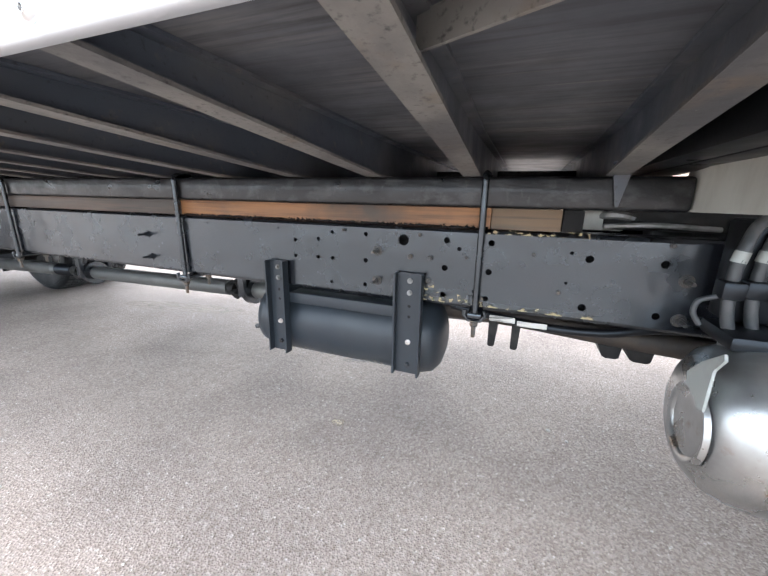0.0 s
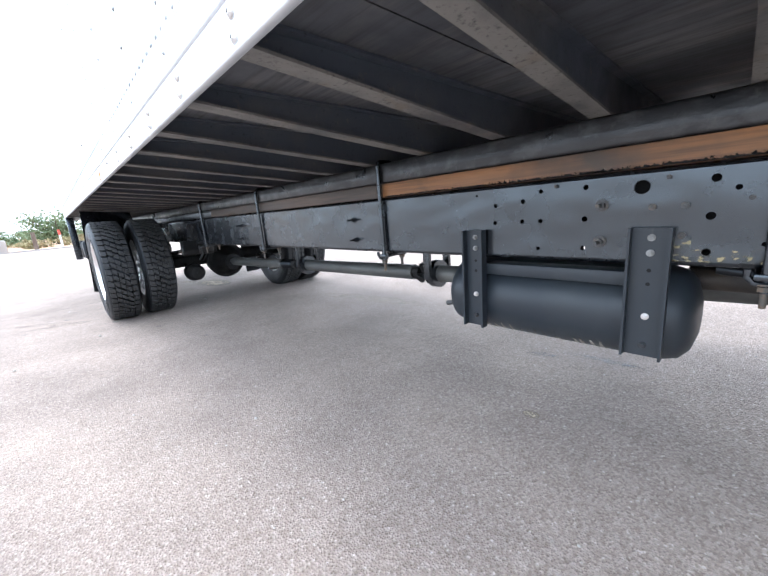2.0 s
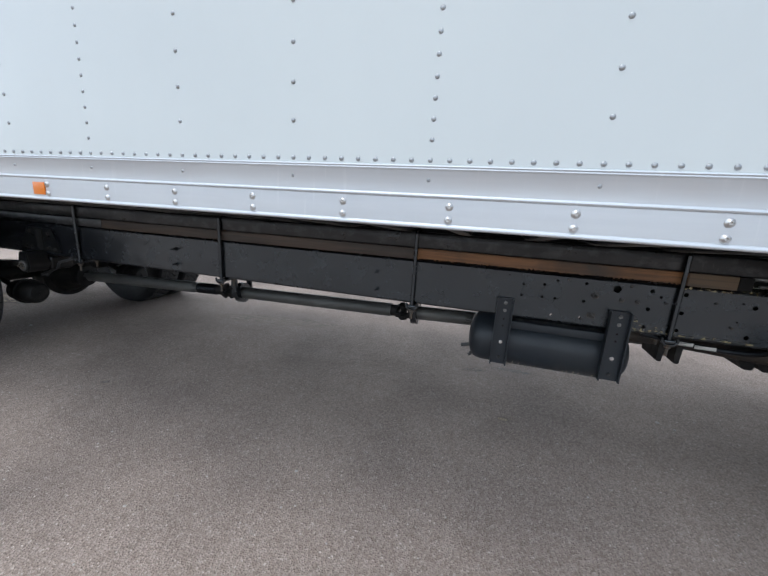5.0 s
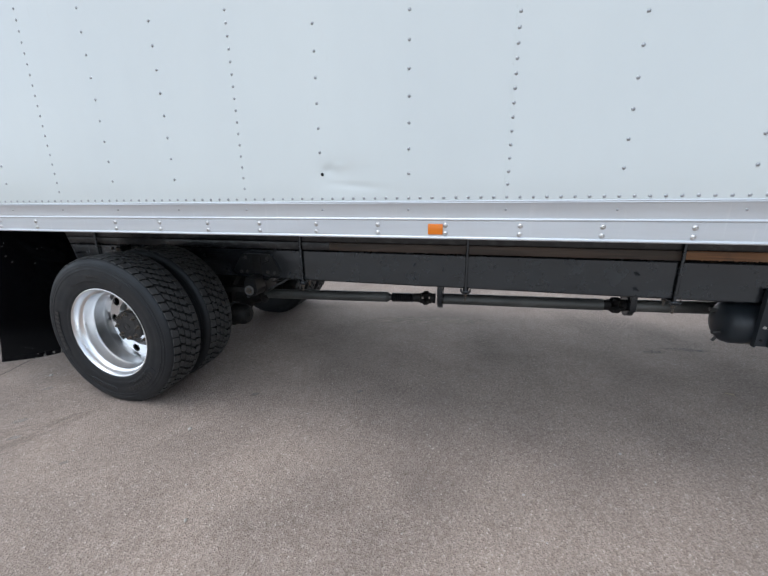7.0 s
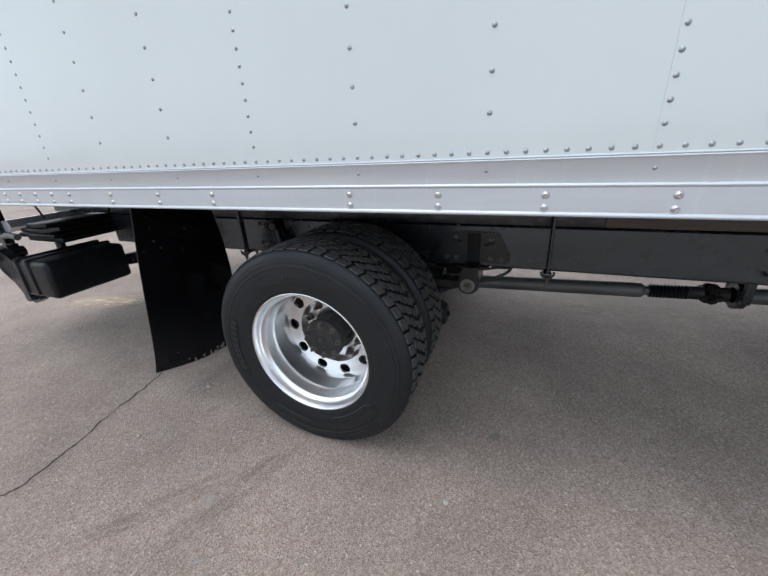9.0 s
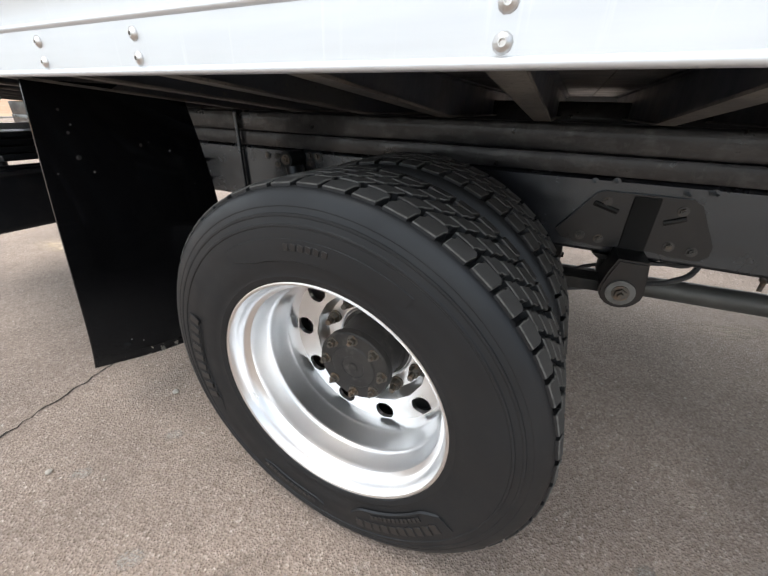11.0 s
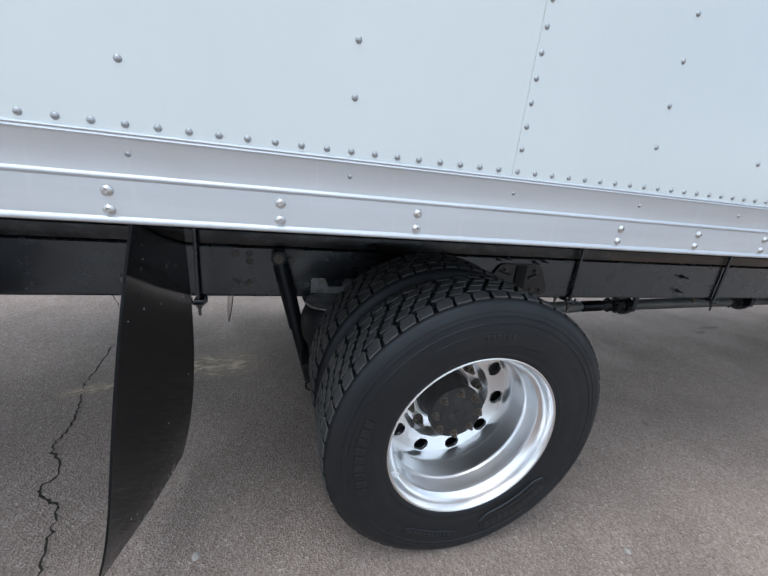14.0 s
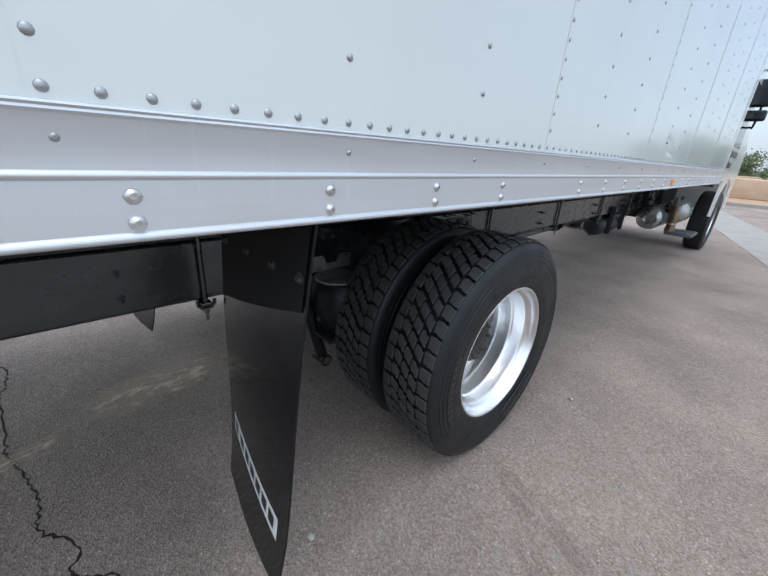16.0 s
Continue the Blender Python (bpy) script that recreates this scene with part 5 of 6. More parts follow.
cyl(bm, (5.325, 0.36, 0.53), (5.325, 0.36, 0.555), 0.060, seg=20)
part("pipe_clamp", bm, M_CAN, can)
bm = bmesh.new()
lathe(bm, [(0.0, 0.0), (0.0, 0.10), (0.02, 0.145), (0.05, 0.165), (0.07, 0.168), (0.08, 0.176), (0.10, 0.176), (0.11, 0.168), (0.47, 0.168), (0.50, 0.14), (0.50, 0.0)], (5.53, 0.42, 0.69), (1, 0, -0.04), seg=40)
part("heat_shield", bm, M_CAN, truck, "bright metal heat shield drum")
bm = bmesh.new()
box(bm, (5.45, 0.10, 0.36), (6.00, 0.42, 0.40), 0.008)
for k in range(6):
    box(bm, (5.47, 0.12 + 0.05 * k, 0.40), (5.98, 0.145 + 0.05 * k, 0.408))
box(bm, (5.50, 0.40, 0.36), (5.54, 0.44, 0.90), 0.004)
box(bm, (5.92, 0.40, 0.36), (5.96, 0.44, 0.90), 0.004)
part("cab_step", bm, M_XM, truck, "ribbed metal cab step")
bm = bmesh.new()
tube(bm, smooth_path([(4.90, 0.95, 0.965), (4.97, 0.9, 0.985), (5.06, 0.93, 0.965)], 4), 0.012, 8)
tube(bm, smooth_path([(4.94, 0.86, 0.955), (5.05, 0.865, 0.962), (5.2, 0.9, 0.955)], 4), 0.007, 8)
part("brake_line", bm, M_GALV, truck)
# added pale box: its colour stands in for brightness seen through the gap
bm = bmesh.new()
box(bm, (4.885, 0.905, 0.940), (5.000, 0.965, 0.9955), 0.010, 2)
part("bright_gap_block", bm, M_OFFWHITE, truck, "pale block added for the bright gap between sill and rail")
# gearbox pan and ribs behind the rail
bm = bmesh.new()
box(bm, (4.62, 1.0, 0.612), (5.6, 1.5, 0.84), 0.03)
for x, w in ((4.686, 0.012), (4.758, 0.012), (5.030, 0.024), (5.106, 0.028)):
    prism(bm, [(x - w * (2.1 if x > 4.9 else 1.1), 0.66 - 0.03 * (x > 4.9)), (x - w, 0.546 + 0.022 * (x > 4.9)), (x - w * 0.6, 0.542 + 0.021 * (x > 4.9)), (x + w * 0.5, 0.542 + 0.021 * (x > 4.9)), (x + w * 0.85, 0.549 + 0.019 * (x > 4.9)), (x + w * 1.3, 0.66)], "y", 0.93, 1.10)
box(bm, (5.2, 0.95, 0.62), (6.35, 1.55, 1.08), 0.04, 3)
part("gearbox", bm, M_GREASE, truck, "dark cast gearbox with ribs")
bm = bmesh.new()
box(bm, (6.36, 0.72, 0.44), (7.35, 1.75, 1.115), 0.05, 3)
box(bm, (5.62, 0.62, 0.47), (6.30, 0.79, 0.70), 0.03, 2)
part("engine", bm, M_GREASE, truck, "dark oily engine and sump behind the front wheels")
bm = bmesh.new()
tube(bm, smooth_path([(4.50, 0.99, 0.640), (4.75, 0.96, 0.645), (5.1, 0.93, 0.632), (5.5, 0.86, 0.64)], 5), 0.033, 14)
part("exhaust_pipe", bm, M_OLDPIPE, truck, "rusty brown exhaust pipe")
bm = bmesh.new()
tube(bm, smooth_path([(4.56, 0.86, 0.690), (4.70, 0.842, 0.676), (4.84, 0.838, 0.664), (4.98, 0.842, 0.668), (5.10, 0.86, 0.690), (5.3, 0.89, 0.70)], 5), 0.013, 10)
loom = part("wire_loom", bm, M_PLASTIC, truck, "black corrugated wire loom below the rail")
for xa, xb, za, zb in ((4.680, 4.752, 0.689, 0.684), (4.758, 4.838, 0.683, 0.677)):
    bm = bmesh.new()
    box(bm, (xa, 0.8235, za - 0.022), (xb, 0.8250, zb), 0.0005)
    part("paper_tag", bm, M_TAG, loom, "soiled white paper tag")

# cab: back, skirt, fender, wheel, door glass, mirror
bm = bmesh.new()
prism(bm, [(5.14, 1.12), (5.14, 2.62), (5.25, 2.78), (6.2, 2.74), (6.75, 2.05), (7.9, 1.72), (8.15, 1.40), (8.2, 0.62), (7.66, 0.62), (7.58, 0.92), (7.38, 1.10), (7.0, 1.15), (6.42, 1.125)], "y", 0.06, 2 * Y_MID - 0.06)
bmesh.ops.bevel(bm, geom=[e for e in bm.edges if len(e.link_faces) == 2 and e.calc_face_angle(0) > 0.9], offset=0.035, segments=3, affect="EDGES")
cab = part("cab", bm, M_CAB, truck, "white truck cab with rounded hood")
for ya, yb in ((0.06, 0.10), (2 * Y_MID - 0.10, 2 * Y_MID - 0.06)):
    bm = bmesh.new()
    prism(bm, [(6.32, 0.62), (6.40, 0.62), (6.45, 0.93), (6.55, 1.05), (6.70, 1.10), (6.92, 1.12), (6.92, 1.16), (6.48, 1.16), (6.38, 1.08), (6.34, 0.95)], "y", ya, yb)
    part("fender", bm, M_CAB, cab)
bm = bmesh.new()
prism(bm, [(5.50, 1.62), (5.55, 2.40), (6.15, 2.40), (6.60, 1.75), (6.55, 1.62)], "y", 0.052, 0.062)
part("door_window", bm, M_GLASS, cab, "dark side window")
for z0, z1, xs in ((1.49, 1.57, (5.62, 5.86, 6.10, 6.34, 6.58)), (1.34, 1.42, (5.74, 5.98, 6.22))):
    for x in xs:
        bm = bmesh.new()
        box(bm, (x, 0.0565, z0), (x + 0.15, 0.0595, z1))
        part("lettering_bar", bm, M_INK, cab, "dark grey bar of lettering")
bm = bmesh.new()
prism(bm, [(0.87, 1.088), (0.97, 0.996), (0.50, 1.002), (0.50, 1.112)], "x", 5.102, 5.118)
part("cab_skirt", bm, M_OFFWHITE, truck, "soiled white skirt below the cab back")
bm = bmesh.new()
tube(bm, smooth_path([(6.35, 0.09, 2.61), (6.30, 0.03, 2.61), (6.29, -0.02, 2.56), (6.29, -0.02, 1.95), (6.32, 0.02, 1.90), (6.38, 0.09, 1.90)], 5), 0.014, 10)
part("mirror_arm", bm, M_PLASTIC, cab)
for z0, z1, w in ((2.155, 2.50, 0.10), (1.975, 2.115, 0.09)):
    bm = bmesh.new()
    box(bm, (6.24, -0.02 - w, z0), (6.33, -0.02 + w, z1), 0.03, 3)
    part("mirror_shell", bm, M_PLASTIC, cab, "black mirror housing")
    bm = bmesh.new()
    box(bm, (6.236, -0.02 - w * 0.8, z0 + 0.03), (6.2395, -0.02 + w * 0.8, z1 - 0.03))
    part("mirror_glass", bm, M_GLASS, cab)
for y, s in ((0.21, -1), (2 * Y_MID - 0.21, 1)):
    bm = bmesh.new()
    lathe(bm, [(a, r * 0.98) for a, r in ((-0.12, 0.28), (-0.135, 0.33), (-0.14, 0.40), (-0.135, 0.45), (-0.118, 0.485), (-0.105, 0.497), (-0.03, 0.5), (-0.03, 0.49), (-0.02, 0.49), (-0.02, 0.5), (0.05, 0.5), (0.05, 0.49), (0.06, 0.49), (0.06, 0.5), (0.105, 0.497), (0.118, 0.485), (0.135, 0.45), (0.14, 0.40), (0.135, 0.33), (0.12, 0.28))], (7.00, y - 0.02 * (y < 1), 0.482), (0, 1, 0), seg=64, flat=0.003)
    ft = part("front_tyre", bm, M_RUBBER, truck, "black steering tyre")
    bm = bmesh.new()
    lathe(bm, [(s * 0.115, 0.285), (s * 0.10, 0.27), (s * 0.02, 0.25), (s * 0.05, 0.15), (s * 0.09, 0.12), (s * 0.09, 0.0)], (7.00, y - 0.02 * (y < 1), 0.482), (0, 1, 0), seg=48)
    part("front_rim", bm, M_RIM, ft)

# lift gate below the rear overhang
bm = bmesh.new()
box(bm, (-2.14, 0.06, 0.530), (-1.80, 0.56, 0.780), 0.030, 3)
pump = part("pump_box", bm, M_PLASTIC, truck, "black plastic lift gate pump box with ribs")
for x in (-2.10, -1.98):
    bm = bmesh.new()
    box(bm, (x - 0.014, 0.050, 0.55), (x + 0.014, 0.57, 0.789), 0.010, 2)
    part("strap", bm, M_PLASTIC, pump)
bm = bmesh.new()
box(bm, (-2.68, 0.42, 0.790), (-2.24, 2.05, 0.826), 0.006)
lift = part("lift_platform", bm, M_PLASTIC, truck, "folded dark steel lift gate platform")
for k, (xa, xb) in enumerate(((-2.71, -2.26), (-2.69, -2.30), (-2.62, -2.36))):
    bm = bmesh.new()
    box(bm, (xa, 0.385 + 0.012 * k, 0.828 + 0.034 * k), (xb, 2.07, 0.858 + 0.034 * k), 0.007)
    part("slat", bm, M_PLASTIC, lift)
bm = bmesh.new()
prism(bm, [(-2.40, 0.868), (-2.40, 0.892), (-2.13, 0.925), (-2.13, 0.900)], "y", 0.372, 0.384)
part("side_bar", bm, M_PLASTIC, lift)
for x, r in ((-2.32, 0.016), (-2.28, 0.026)):
    bm = bmesh.new()
    cyl(bm, (x, 0.42, 0.792), (x, 0.42, 0.745), r, seg=12)
    part("stop", bm, M_CAST, lift)
bm = bmesh.new()
prism(bm, [(-3.02, 0.875), (-2.99, 0.935), (-2.76, 0.955), (-2.735, 0.90), (-2.78, 0.862)], "y", 0.37, 1.2)
part("platform_tip", bm, M_RAIL_AL, lift, "bare aluminium platform tip")
bm = bmesh.new()
tube(bm, smooth_path([(-2.68, 0.36, 0.830), (-2.78, 0.36, 0.842), (-2.88, 0.36, 0.825), (-2.95, 0.36, 0.79)], 5), 0.024, 12)
part("hinge_arm", bm, M_GALV, lift, "worn bright steel hinge arm")
bm = bmesh.new()
tube(bm, smooth_path([(-2.42, 0.45, 0.965), (-2.50, 0.46, 1.05), (-2.60, 0.47, 1.14)], 5), 0.007, 8)
part("cable", bm, M_HOSE, lift)
bm = bmesh.new()
prism(bm, [(-2.68, 0.74), (-2.64, 0.80), (-2.50, 0.765), (-2.40, 0.70), (-2.33, 0.56), (-2.28, 0.50), (-2.29, 0.43), (-2.36, 0.395), (-2.45, 0.43), (-2.52, 0.54), (-2.62, 0.62)], "y", 0.17, 0.23)
prism(bm, [(-2.86, 0.62), (-2.82, 0.78), (-2.62, 0.80), (-2.56, 0.66), (-2.70, 0.56)], "y", 0.25, 0.32)
cyl(bm, (-2.36, 0.14, 0.455), (-2.36, 0.34, 0.455), 0.034, seg=16)
cyl(bm, (-2.62, 0.14, 0.735), (-2.62, 0.34, 0.735), 0.040, seg=16)
box(bm, (-2.9, 0.34, 0.52), (-2.05, 0.40, 0.57), 0.006)
box(bm, (-2.9, 0.34, 0.52), (-2.84, 0.40, 1.1), 0.006)
prism(bm, [(-1.72, 0.705), (-1.72, 0.625), (-2.62, 0.470), (-2.62, 0.560)], "y", 0.56, 0.64)
part("lift_arm", bm, M_CHASSIS, truck, "black pivoting lift arm")
bm = bmesh.new()
box(bm, (-2.20, 0.815, 0.72), (-2.12, 1.655, 0.92), 0.006)
box(bm, (-2.97, 0.80, 0.945), (-2.245, 0.87, 1.0), 0.006)
box(bm, (-2.97, 1.60, 0.945), (-2.245, 1.67, 1.0), 0.006)
part("rear_frame_extension", bm, M_CHASSIS, truck)
# weathered seams and a rust patch on the rail's rear end
bm = bmesh.new()
for x in (-1.78, -1.60):
    box(bm, (x - 0.007, 0.7935, 0.706), (x + 0.007, 0.8000, 0.934), 0.002)
part("weld_seam", bm, M_CHASSIS, near_rail, "raised weld seam on the rail")
bm = bmesh.new()
prism(bm, [(-1.865, 0.800), (-1.830, 0.792), (-1.822, 0.850), (-1.838, 0.888), (-1.868, 0.876)], "y", 0.7978, 0.7996)
part("rust_patch", bm, M_PIPE, near_rail, "small rust patch on the black rail")
for y in (0.045, 2 * Y_MID - 0.045):
    bm = bmesh.new()
    box(bm, (-2.99, y - 0.045, 0.48), (-2.90, y + 0.045, 1.145), 0.01)
    part("lift_post", bm, M_CHASSIS, truck, "black upright lift gate post")

# ---------------------------------------------------------------- ground details
def ribbon(name, pts, width, material, label, z=0.002, jag=0.008, seed=3):
    """A crack: a jagged thin sheet of uneven width."""
    rnd = random.Random(seed)
    P = smooth_path([(x, y, z) for x, y in pts], 9)
    bm = bmesh.new()
    prev = None
    for k, p in enumerate(P):
        d = (P[min(k + 1, len(P) - 1)] - P[max(k - 1, 0)]).normalized()
        s = Vector((-d.y, d.x, 0))
        o = rnd.uniform(-jag, jag)
        w = width * rnd.uniform(0.35, 1.25)
        a, b = bm.verts.new(p + s * (o + w / 2)), bm.verts.new(p + s * (o - w / 2))
        if prev:
            bm.faces.new((prev[0], a, b, prev[1]))
        prev = (a, b)
    return tagged(part(name, bm, material), label, "crack", kind="structure")


ribbon("crack", [(-2.4, 3.4), (-1.975, 2.66), (-1.73, 2.20), (-1.64, 2.07), (-1.625, 1.88), (-1.64, 1.75), (-1.605, 1.345), (-1.605, 1.29), (-1.54, 1.08), (-1.502, 0.905), (-1.503, 0.78), (-1.41, 0.64), (-1.427, 0.54), (-1.325, 0.445), (-1.288, 0.315), (-1.235, 0.14), (-1.21, 0.02), (-1.175, -0.20), (-1.12, -0.425), (-1.09, -0.636), (-1.12, -0.78), (-1.10, -1.2), (-1.15, -2.0)], 0.0095, M_CRACK, "long jagged dark crack in the asphalt")


def stain(x, y, rx, ry, turn, material, label):
    bm = bmesh.new()
    bmesh.ops.create_circle(bm, cap_ends=True, segments=28, radius=1.0)
    ob = part("stain", bm, material)
    ob.matrix_basis = pose(x, y, 0.0015 + 0.0002 * (len(bpy.data.objects) % 7), 0, 0, turn) @ Matrix.Diagonal((rx, ry, 1, 1))
    ob.visible_shadow = False
    return tagged(ob, label, "stain", kind="structure")


stain(-1.0, 1.42, 0.44, 0.20, 8, M_TAN, "tan dusty streak on the asphalt")
stain(-1.55, 1.22, 0.20, 0.06, 20, M_TAN, "small tan smear on the asphalt")
stain(1.9, 2.0, 0.75, 0.14, 10, M_FAINT, "long tan dusty streak on the asphalt")
stain(-2.95, 0.95, 0.55, 0.17, 18, M_TAN, "tan dusty streak on the asphalt")
stain(3.84, 1.65, 0.11, 0.05, 20, M_BLUE, "faded light blue paint mark on the asphalt")
stain(4.12, 1.755, 0.24, 0.045, 4, M_BLUE, "faded light blue paint streak on the asphalt")
stain(4.04, 1.035, 0.042, 0.03, 0, M_TAN, "small tan spot on the asphalt")
for x, y, r in ((-0.20, -0.42, 0.025), (-0.36, -0.30, 0.030), (-0.62, 0.02, 0.026), (-0.05, -0.62, 0.022), (-0.75, -0.22, 0.026), (-0.48, -0.45, 0.02), (0.3, -0.5, 0.018), (0.9, 0.3, 0.022), (1.6, 0.5, 0.02)):
    stain(x, y, r * 1.5, r, 40, M_PALE, "small pale scuff on the asphalt")
stain(-0.12, -0.35, 0.07, 0.48, -22, M_DARKST, "faint dark tyre mark on the asphalt")
stain(-0.42, -0.55, 0.07, 0.55, -42, M_DARKST, "faint dark tyre mark on the asphalt")

rnd = random.Random(11)
pebbles = []
for k in range(3):
    bm = bmesh.new()
    bmesh.ops.create_icosphere(bm, subdivisions=2, radius=1.0)
    for v in bm.verts:
        v.co *= 1 + 0.35 * noise.noise(v.co * 1.7 + Vector((k * 7, 0, 0)))
        v.co.z *= 0.65
    pebbles.append(mesh_of("pebble", bm, M_STONE, 60))
spots = [(0.742, -0.118, 0.011), (-0.847, -0.265, 0.010), (-0.81, 0.168, 0.014), (3.121, 0.241, 0.008), (1.188, -0.629, 0.009), (0.10, 0.95, 0.012), (4.95, 1.35, 0.010), (5.02, 1.30, 0.008), (2.6, -0.15, 0.007)]
for x, y, r in spots:
    ob = new("pebble", pebbles[rnd.randrange(3)])
    ob.matrix_basis = pose(x, y, r * 0.5, 0, 0, rnd.uniform(0, 360)) @ Matrix.Diagonal((r, r * rnd.uniform(0.7, 1.1), r, 1))
    tagged(ob, "small pale pebble lying on the asphalt", "pebble", "pebbles on the asphalt")
V, F = [], []
src = pebbles[1]
co = np.empty(len(src.vertices) * 3)
src.vertices.foreach_get("co", co)
co = co.reshape(-1, 3)
fc = [list(p.vertices) for p in src.polygons]
for k in range(1300):
    x, y = rnd.uniform(-3.5, 7.0), rnd.uniform(-1.6, 3.2)
    r = 0.0012 + 0.0032 * rnd.random() ** 3
    F += [[i + len(V) for i in f] for f in fc]
    V += (co * r + np.array((x, y, r * 0.45))).tolist()
gm = bpy.data.meshes.new("loose_gravel")
gm.from_pydata(V, [], F)
gm.materials.append(M_STONE)
tagged(new("loose_gravel", gm), "scattered tiny pale stones on the asphalt", "gravel", kind="stuff")


# ---------------------------------------------------------------- the distance
def boulder(x, y, sx, sy, sz, turn, material, name, label, category):
    bm = bmesh.new()
    box(bm, (-0.5, -0.5, 0), (0.5, 0.5, 1), 0.07, 3)
    bmesh.ops.subdivide_edges(bm, edges=bm.edges[:], cuts=1, use_grid_fill=True)
    for v in bm.verts:
        v.co += Vector(noise.noise_vector(v.co * 2.1 + Vector((x, y, 0)))) * 0.05
        v.co.z = max(v.co.z, 0)
    ob = part(name, bm, material)
    ob.matrix_basis = pose(x, y, -0.02, 0, 0, turn) @ Matrix.Diagonal((sx, sy, sz, 1))
    return tagged(ob, label, category)


boulder(27.5, 0.2, 1.3, 3.0, 1.05, 8, M_BLOCK, "stone_block", "large pale sandstone block beside the road", "stone block")
boulder(29.0, 3.6, 1.0, 1.6, 0.8, -12, M_BLOCK, "stone_block", "low pale sandstone block beside the road", "stone block")
boulder(44.0, 2.2, 1.4, 2.4, 1.1, 20, M_BLOCK, "stone_block", "distant pale sandstone block on the soil", "stone block")
boulder(-31.0, -3.7, 1.0, 2.6, 0.85, 3, M_CONC, "concrete_block", "pale concrete block beyond the kerb", "concrete block")


def post(x, y, r, h, material, name, label, cap=None):
    bm = bmesh.new()
    cyl(bm, (0, 0, -0.05), (0, 0, h), r, r * 0.92, seg=12)
    ob = part(name, bm, material)
    ob.matrix_basis = pose(x, y, 0)
    tagged(ob, label, "post")
    if cap:
        bm = bmesh.new()
        cyl(bm, (0, 0, h * 0.72), (0, 0, h + 0.01), r * 1.15, seg=12)
        part("band", bm, cap, ob)
    return ob


post(-31.5, -0.95, 0.13, 1.25, M_POST, "timber_post", "dark weathered timber post beyond the kerb")
post(-28.5, 0.42, 0.06, 1.25, M_WHITEPOST, "marker_post", "white marker post with a red band", M_REDTAPE)
post(-13.5, 12.5, 0.10, 1.6, M_WHITEPOST, "marker_post", "white post with a red band beside the lot", M_REDTAPE)


def shrub_cloud(name, spots, label, category, seed, leaf, material):
    """Foliage as many small leaf blades in clumps: one sheet of stuff."""
    rnd = random.Random(seed)
    V, F = [], []
    for x, y, z, rx, rz, n in spots:
        clumps = [(rnd.gauss(0, 0.45), rnd.gauss(0, 0.45), rnd.uniform(0.1, 1.0)) for _ in range(max(5, n // 60))]
        for k in range(n):
            cx, cy, cz = clumps[k % len(clumps)]
            p = Vector((x + rx * (cx + rnd.gauss(0, 0.20)), y + rx * (cy + rnd.gauss(0, 0.20)), z + rz * max(0.0, min(1.05, cz + rnd.gauss(0, 0.13)))))
            a = Vector((rnd.gauss(0, 1), rnd.gauss(0, 1), rnd.gauss(0, 1))).normalized() * leaf * rnd.uniform(0.6, 1.5)
            b = a.cross(Vector((rnd.gauss(0, 1), rnd.gauss(0, 1), rnd.gauss(0, 1)))).normalized() * leaf * rnd.uniform(0.3, 0.6)
            i = len(V)
            V += [tuple(p - a), tuple(p + b), tuple(p + a), tuple(p - b)]
            F.append((i, i + 1, i + 2, i + 3))
    me = bpy.data.meshes.new(name)
    me.from_pydata(V, [], F)
    me.materials.append(material)
    return tagged(new(name, me), label, category, kind="stuff")


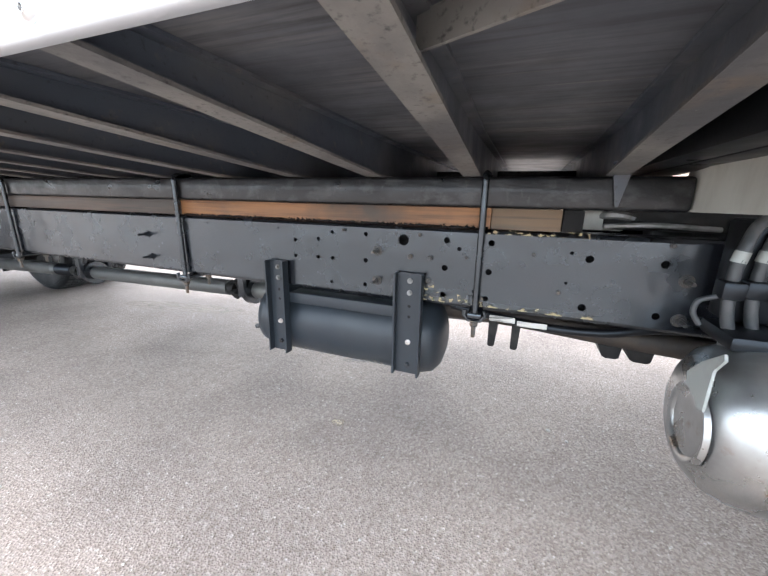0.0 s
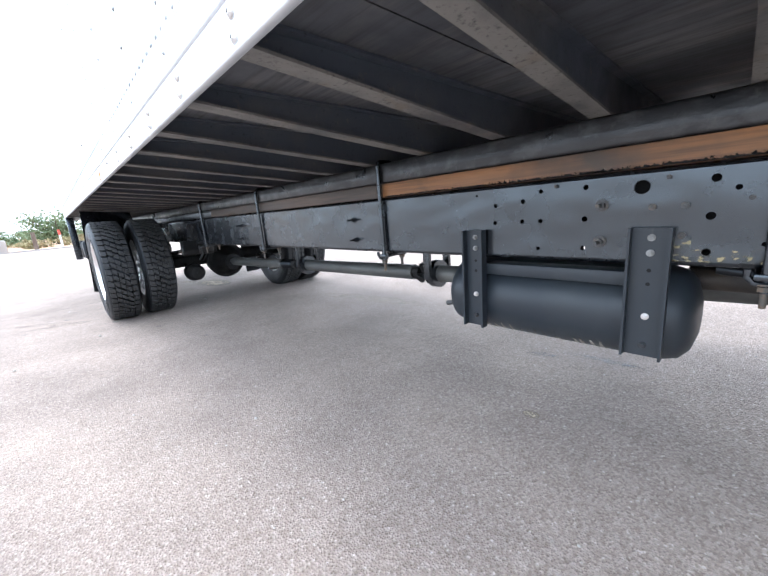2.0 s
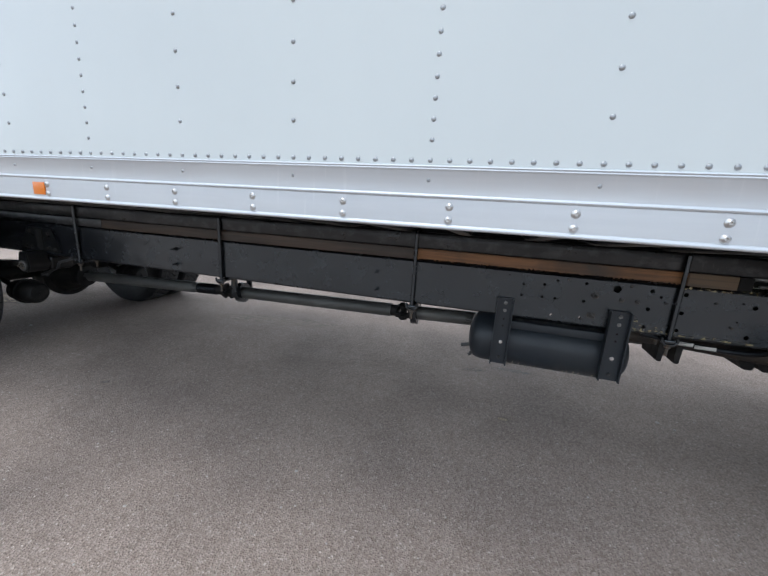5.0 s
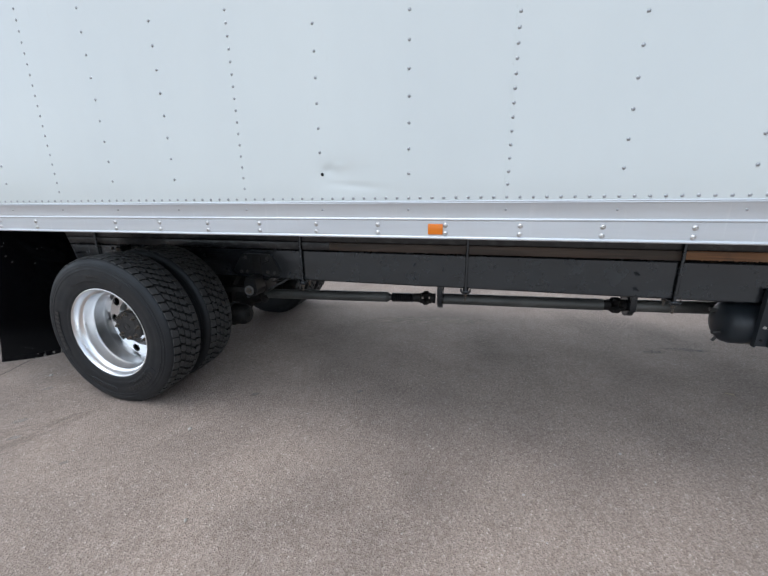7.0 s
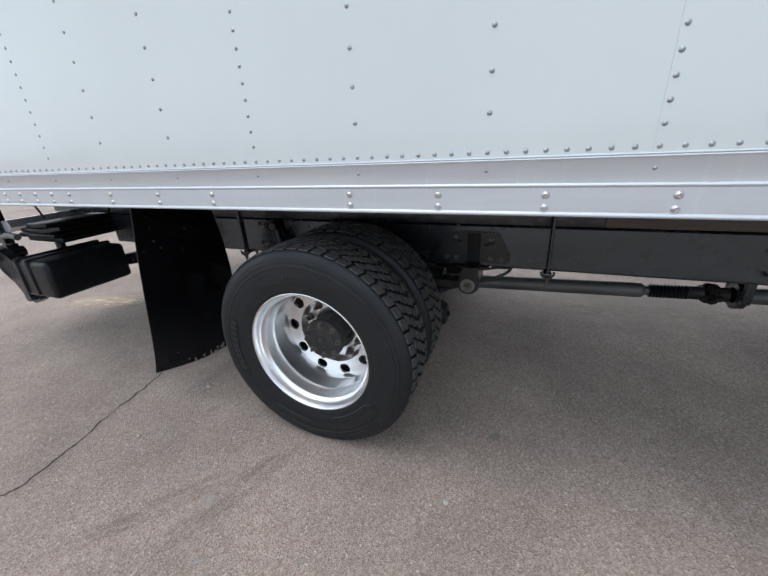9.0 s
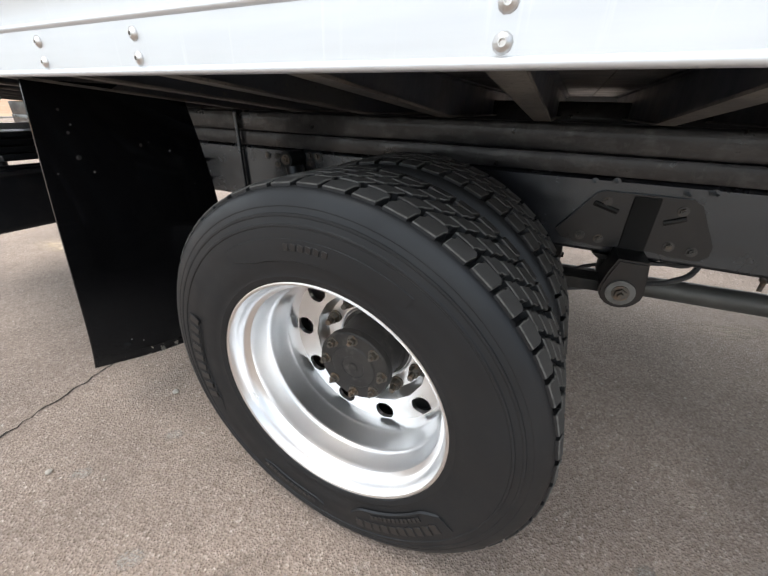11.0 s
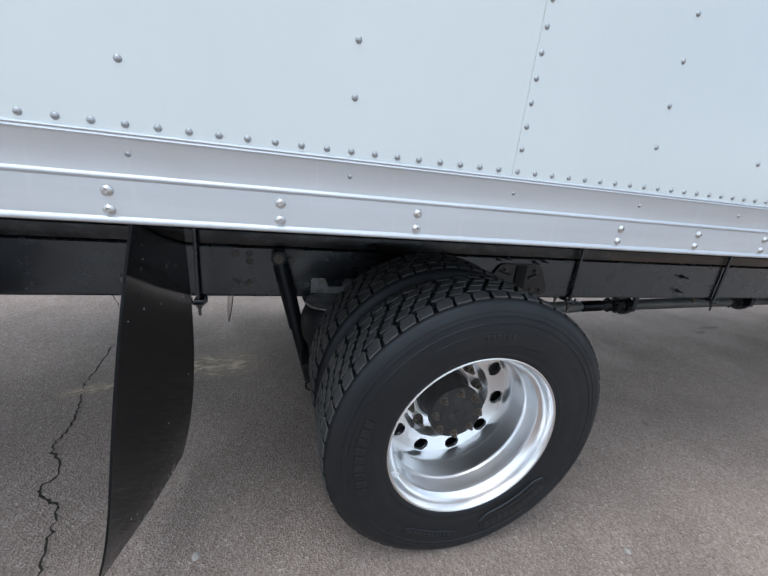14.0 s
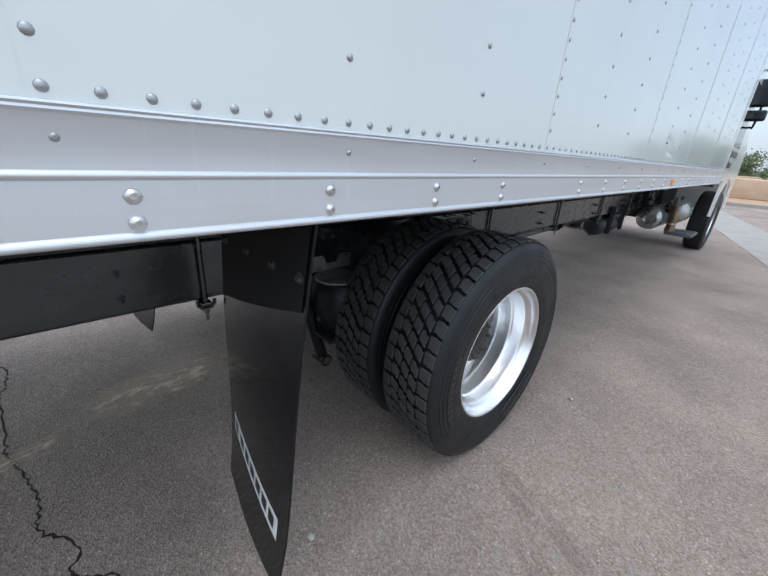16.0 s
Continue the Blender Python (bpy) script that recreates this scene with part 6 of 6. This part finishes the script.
def tree(x, y, h, spread, seed, label):
    rnd = random.Random(seed)
    base = tagged(new("tree"), label, "tree")
    base.location = (x, y, 0)
    bm = bmesh.new()
    tips = []
    for k in range(7):
        a = 2 * math.pi * k / 7 + rnd.uniform(-0.3, 0.3)
        d = spread * rnd.uniform(0.45, 0.8)
        pts = smooth_path([(0, 0, -0.05), (0.1 * math.cos(a), 0.1 * math.sin(a), h * 0.2), (d * 0.45 * math.cos(a), d * 0.45 * math.sin(a), h * 0.48), (d * math.cos(a), d * math.sin(a), h * rnd.uniform(0.7, 0.95))], 4)
        for i, (p, q) in enumerate(zip(pts, pts[1:])):
            r = 0.035 * h * (1 - i / len(pts)) + 0.01
            cyl(bm, p, q, r, r * 0.92, seg=7)
        tips += pts[5:]
    part("trunk", bm, M_BARK, base)
    V, F = [], []
    for _ in range(2600):
        c = rnd.choice(tips)
        p = c + Vector((rnd.gauss(0, 0.22 * spread), rnd.gauss(0, 0.22 * spread), rnd.gauss(0, 0.10 * h)))
        if p.z < 0.22 * h:
            continue
        a = Vector((rnd.gauss(0, 1), rnd.gauss(0, 1), rnd.gauss(0, 1))).normalized() * rnd.uniform(0.07, 0.17) * h * 0.3
        b = a.cross(Vector((rnd.gauss(0, 1), rnd.gauss(0, 1), rnd.gauss(0, 1)))).normalized() * 0.03 * h
        i = len(V)
        V += [tuple(p - a), tuple(p + b), tuple(p + a), tuple(p - b)]
        F.append((i, i + 1, i + 2, i + 3))
    me = bpy.data.meshes.new("crown")
    me.from_pydata(V, [], F)
    me.materials.append(M_LEAF)
    ob = new("crown", me)
    ob.parent = base
    return base


tree(-46.0, 0.6, 3.3, 3.0, 5, "leafy green desert tree beyond the lot")
tree(74.0, 4.4, 4.2, 2.6, 7, "round green desert tree across the road")
tree(75.0, -2.5, 4.2, 3.2, 8, "distant sparse desert tree")
for x, y, h, w, k in ((88.0, -8.5, 6.0, 3.2, 12), (92.0, -13.0, 7.6, 3.0, 13), (86.0, -17.5, 5.4, 3.6, 14), (95.0, -22.0, 6.4, 3.4, 15)):
    tree(x, y, h, w, k, "distant dark green tree beyond the road")
rnd = random.Random(21)
spots = []
for k in range(150):
    a = math.radians(k * 2.4 + rnd.uniform(-1.4, 1.4))
    r = rnd.uniform(95, 150)
    spots.append((r * math.cos(a), r * math.sin(a), 0, rnd.uniform(2.5, 5), rnd.uniform(1.6, 4.6), 460))
shrub_cloud("far_scrub", spots, "belt of distant green desert scrub", "scrub", 4, 0.42, M_LEAF)
spots = [(-33 - rnd.uniform(0, 18), rnd.uniform(-16, 12), 0, rnd.uniform(0.5, 1.1), rnd.uniform(0.4, 0.9), 260) for _ in range(60)]
shrub_cloud("dry_grass", spots, "clumps of dry tan grass behind the kerb", "grass", 5, 0.10, M_GRASS)
spots = [(-44 - rnd.uniform(0, 25), rnd.uniform(-22, 16), 0, rnd.uniform(0.9, 1.9), rnd.uniform(0.9, 1.9), 380) for _ in range(26)]
shrub_cloud("scrub_bushes", spots, "low green bushes behind dry grass", "bushes", 6, 0.14, M_LEAF)
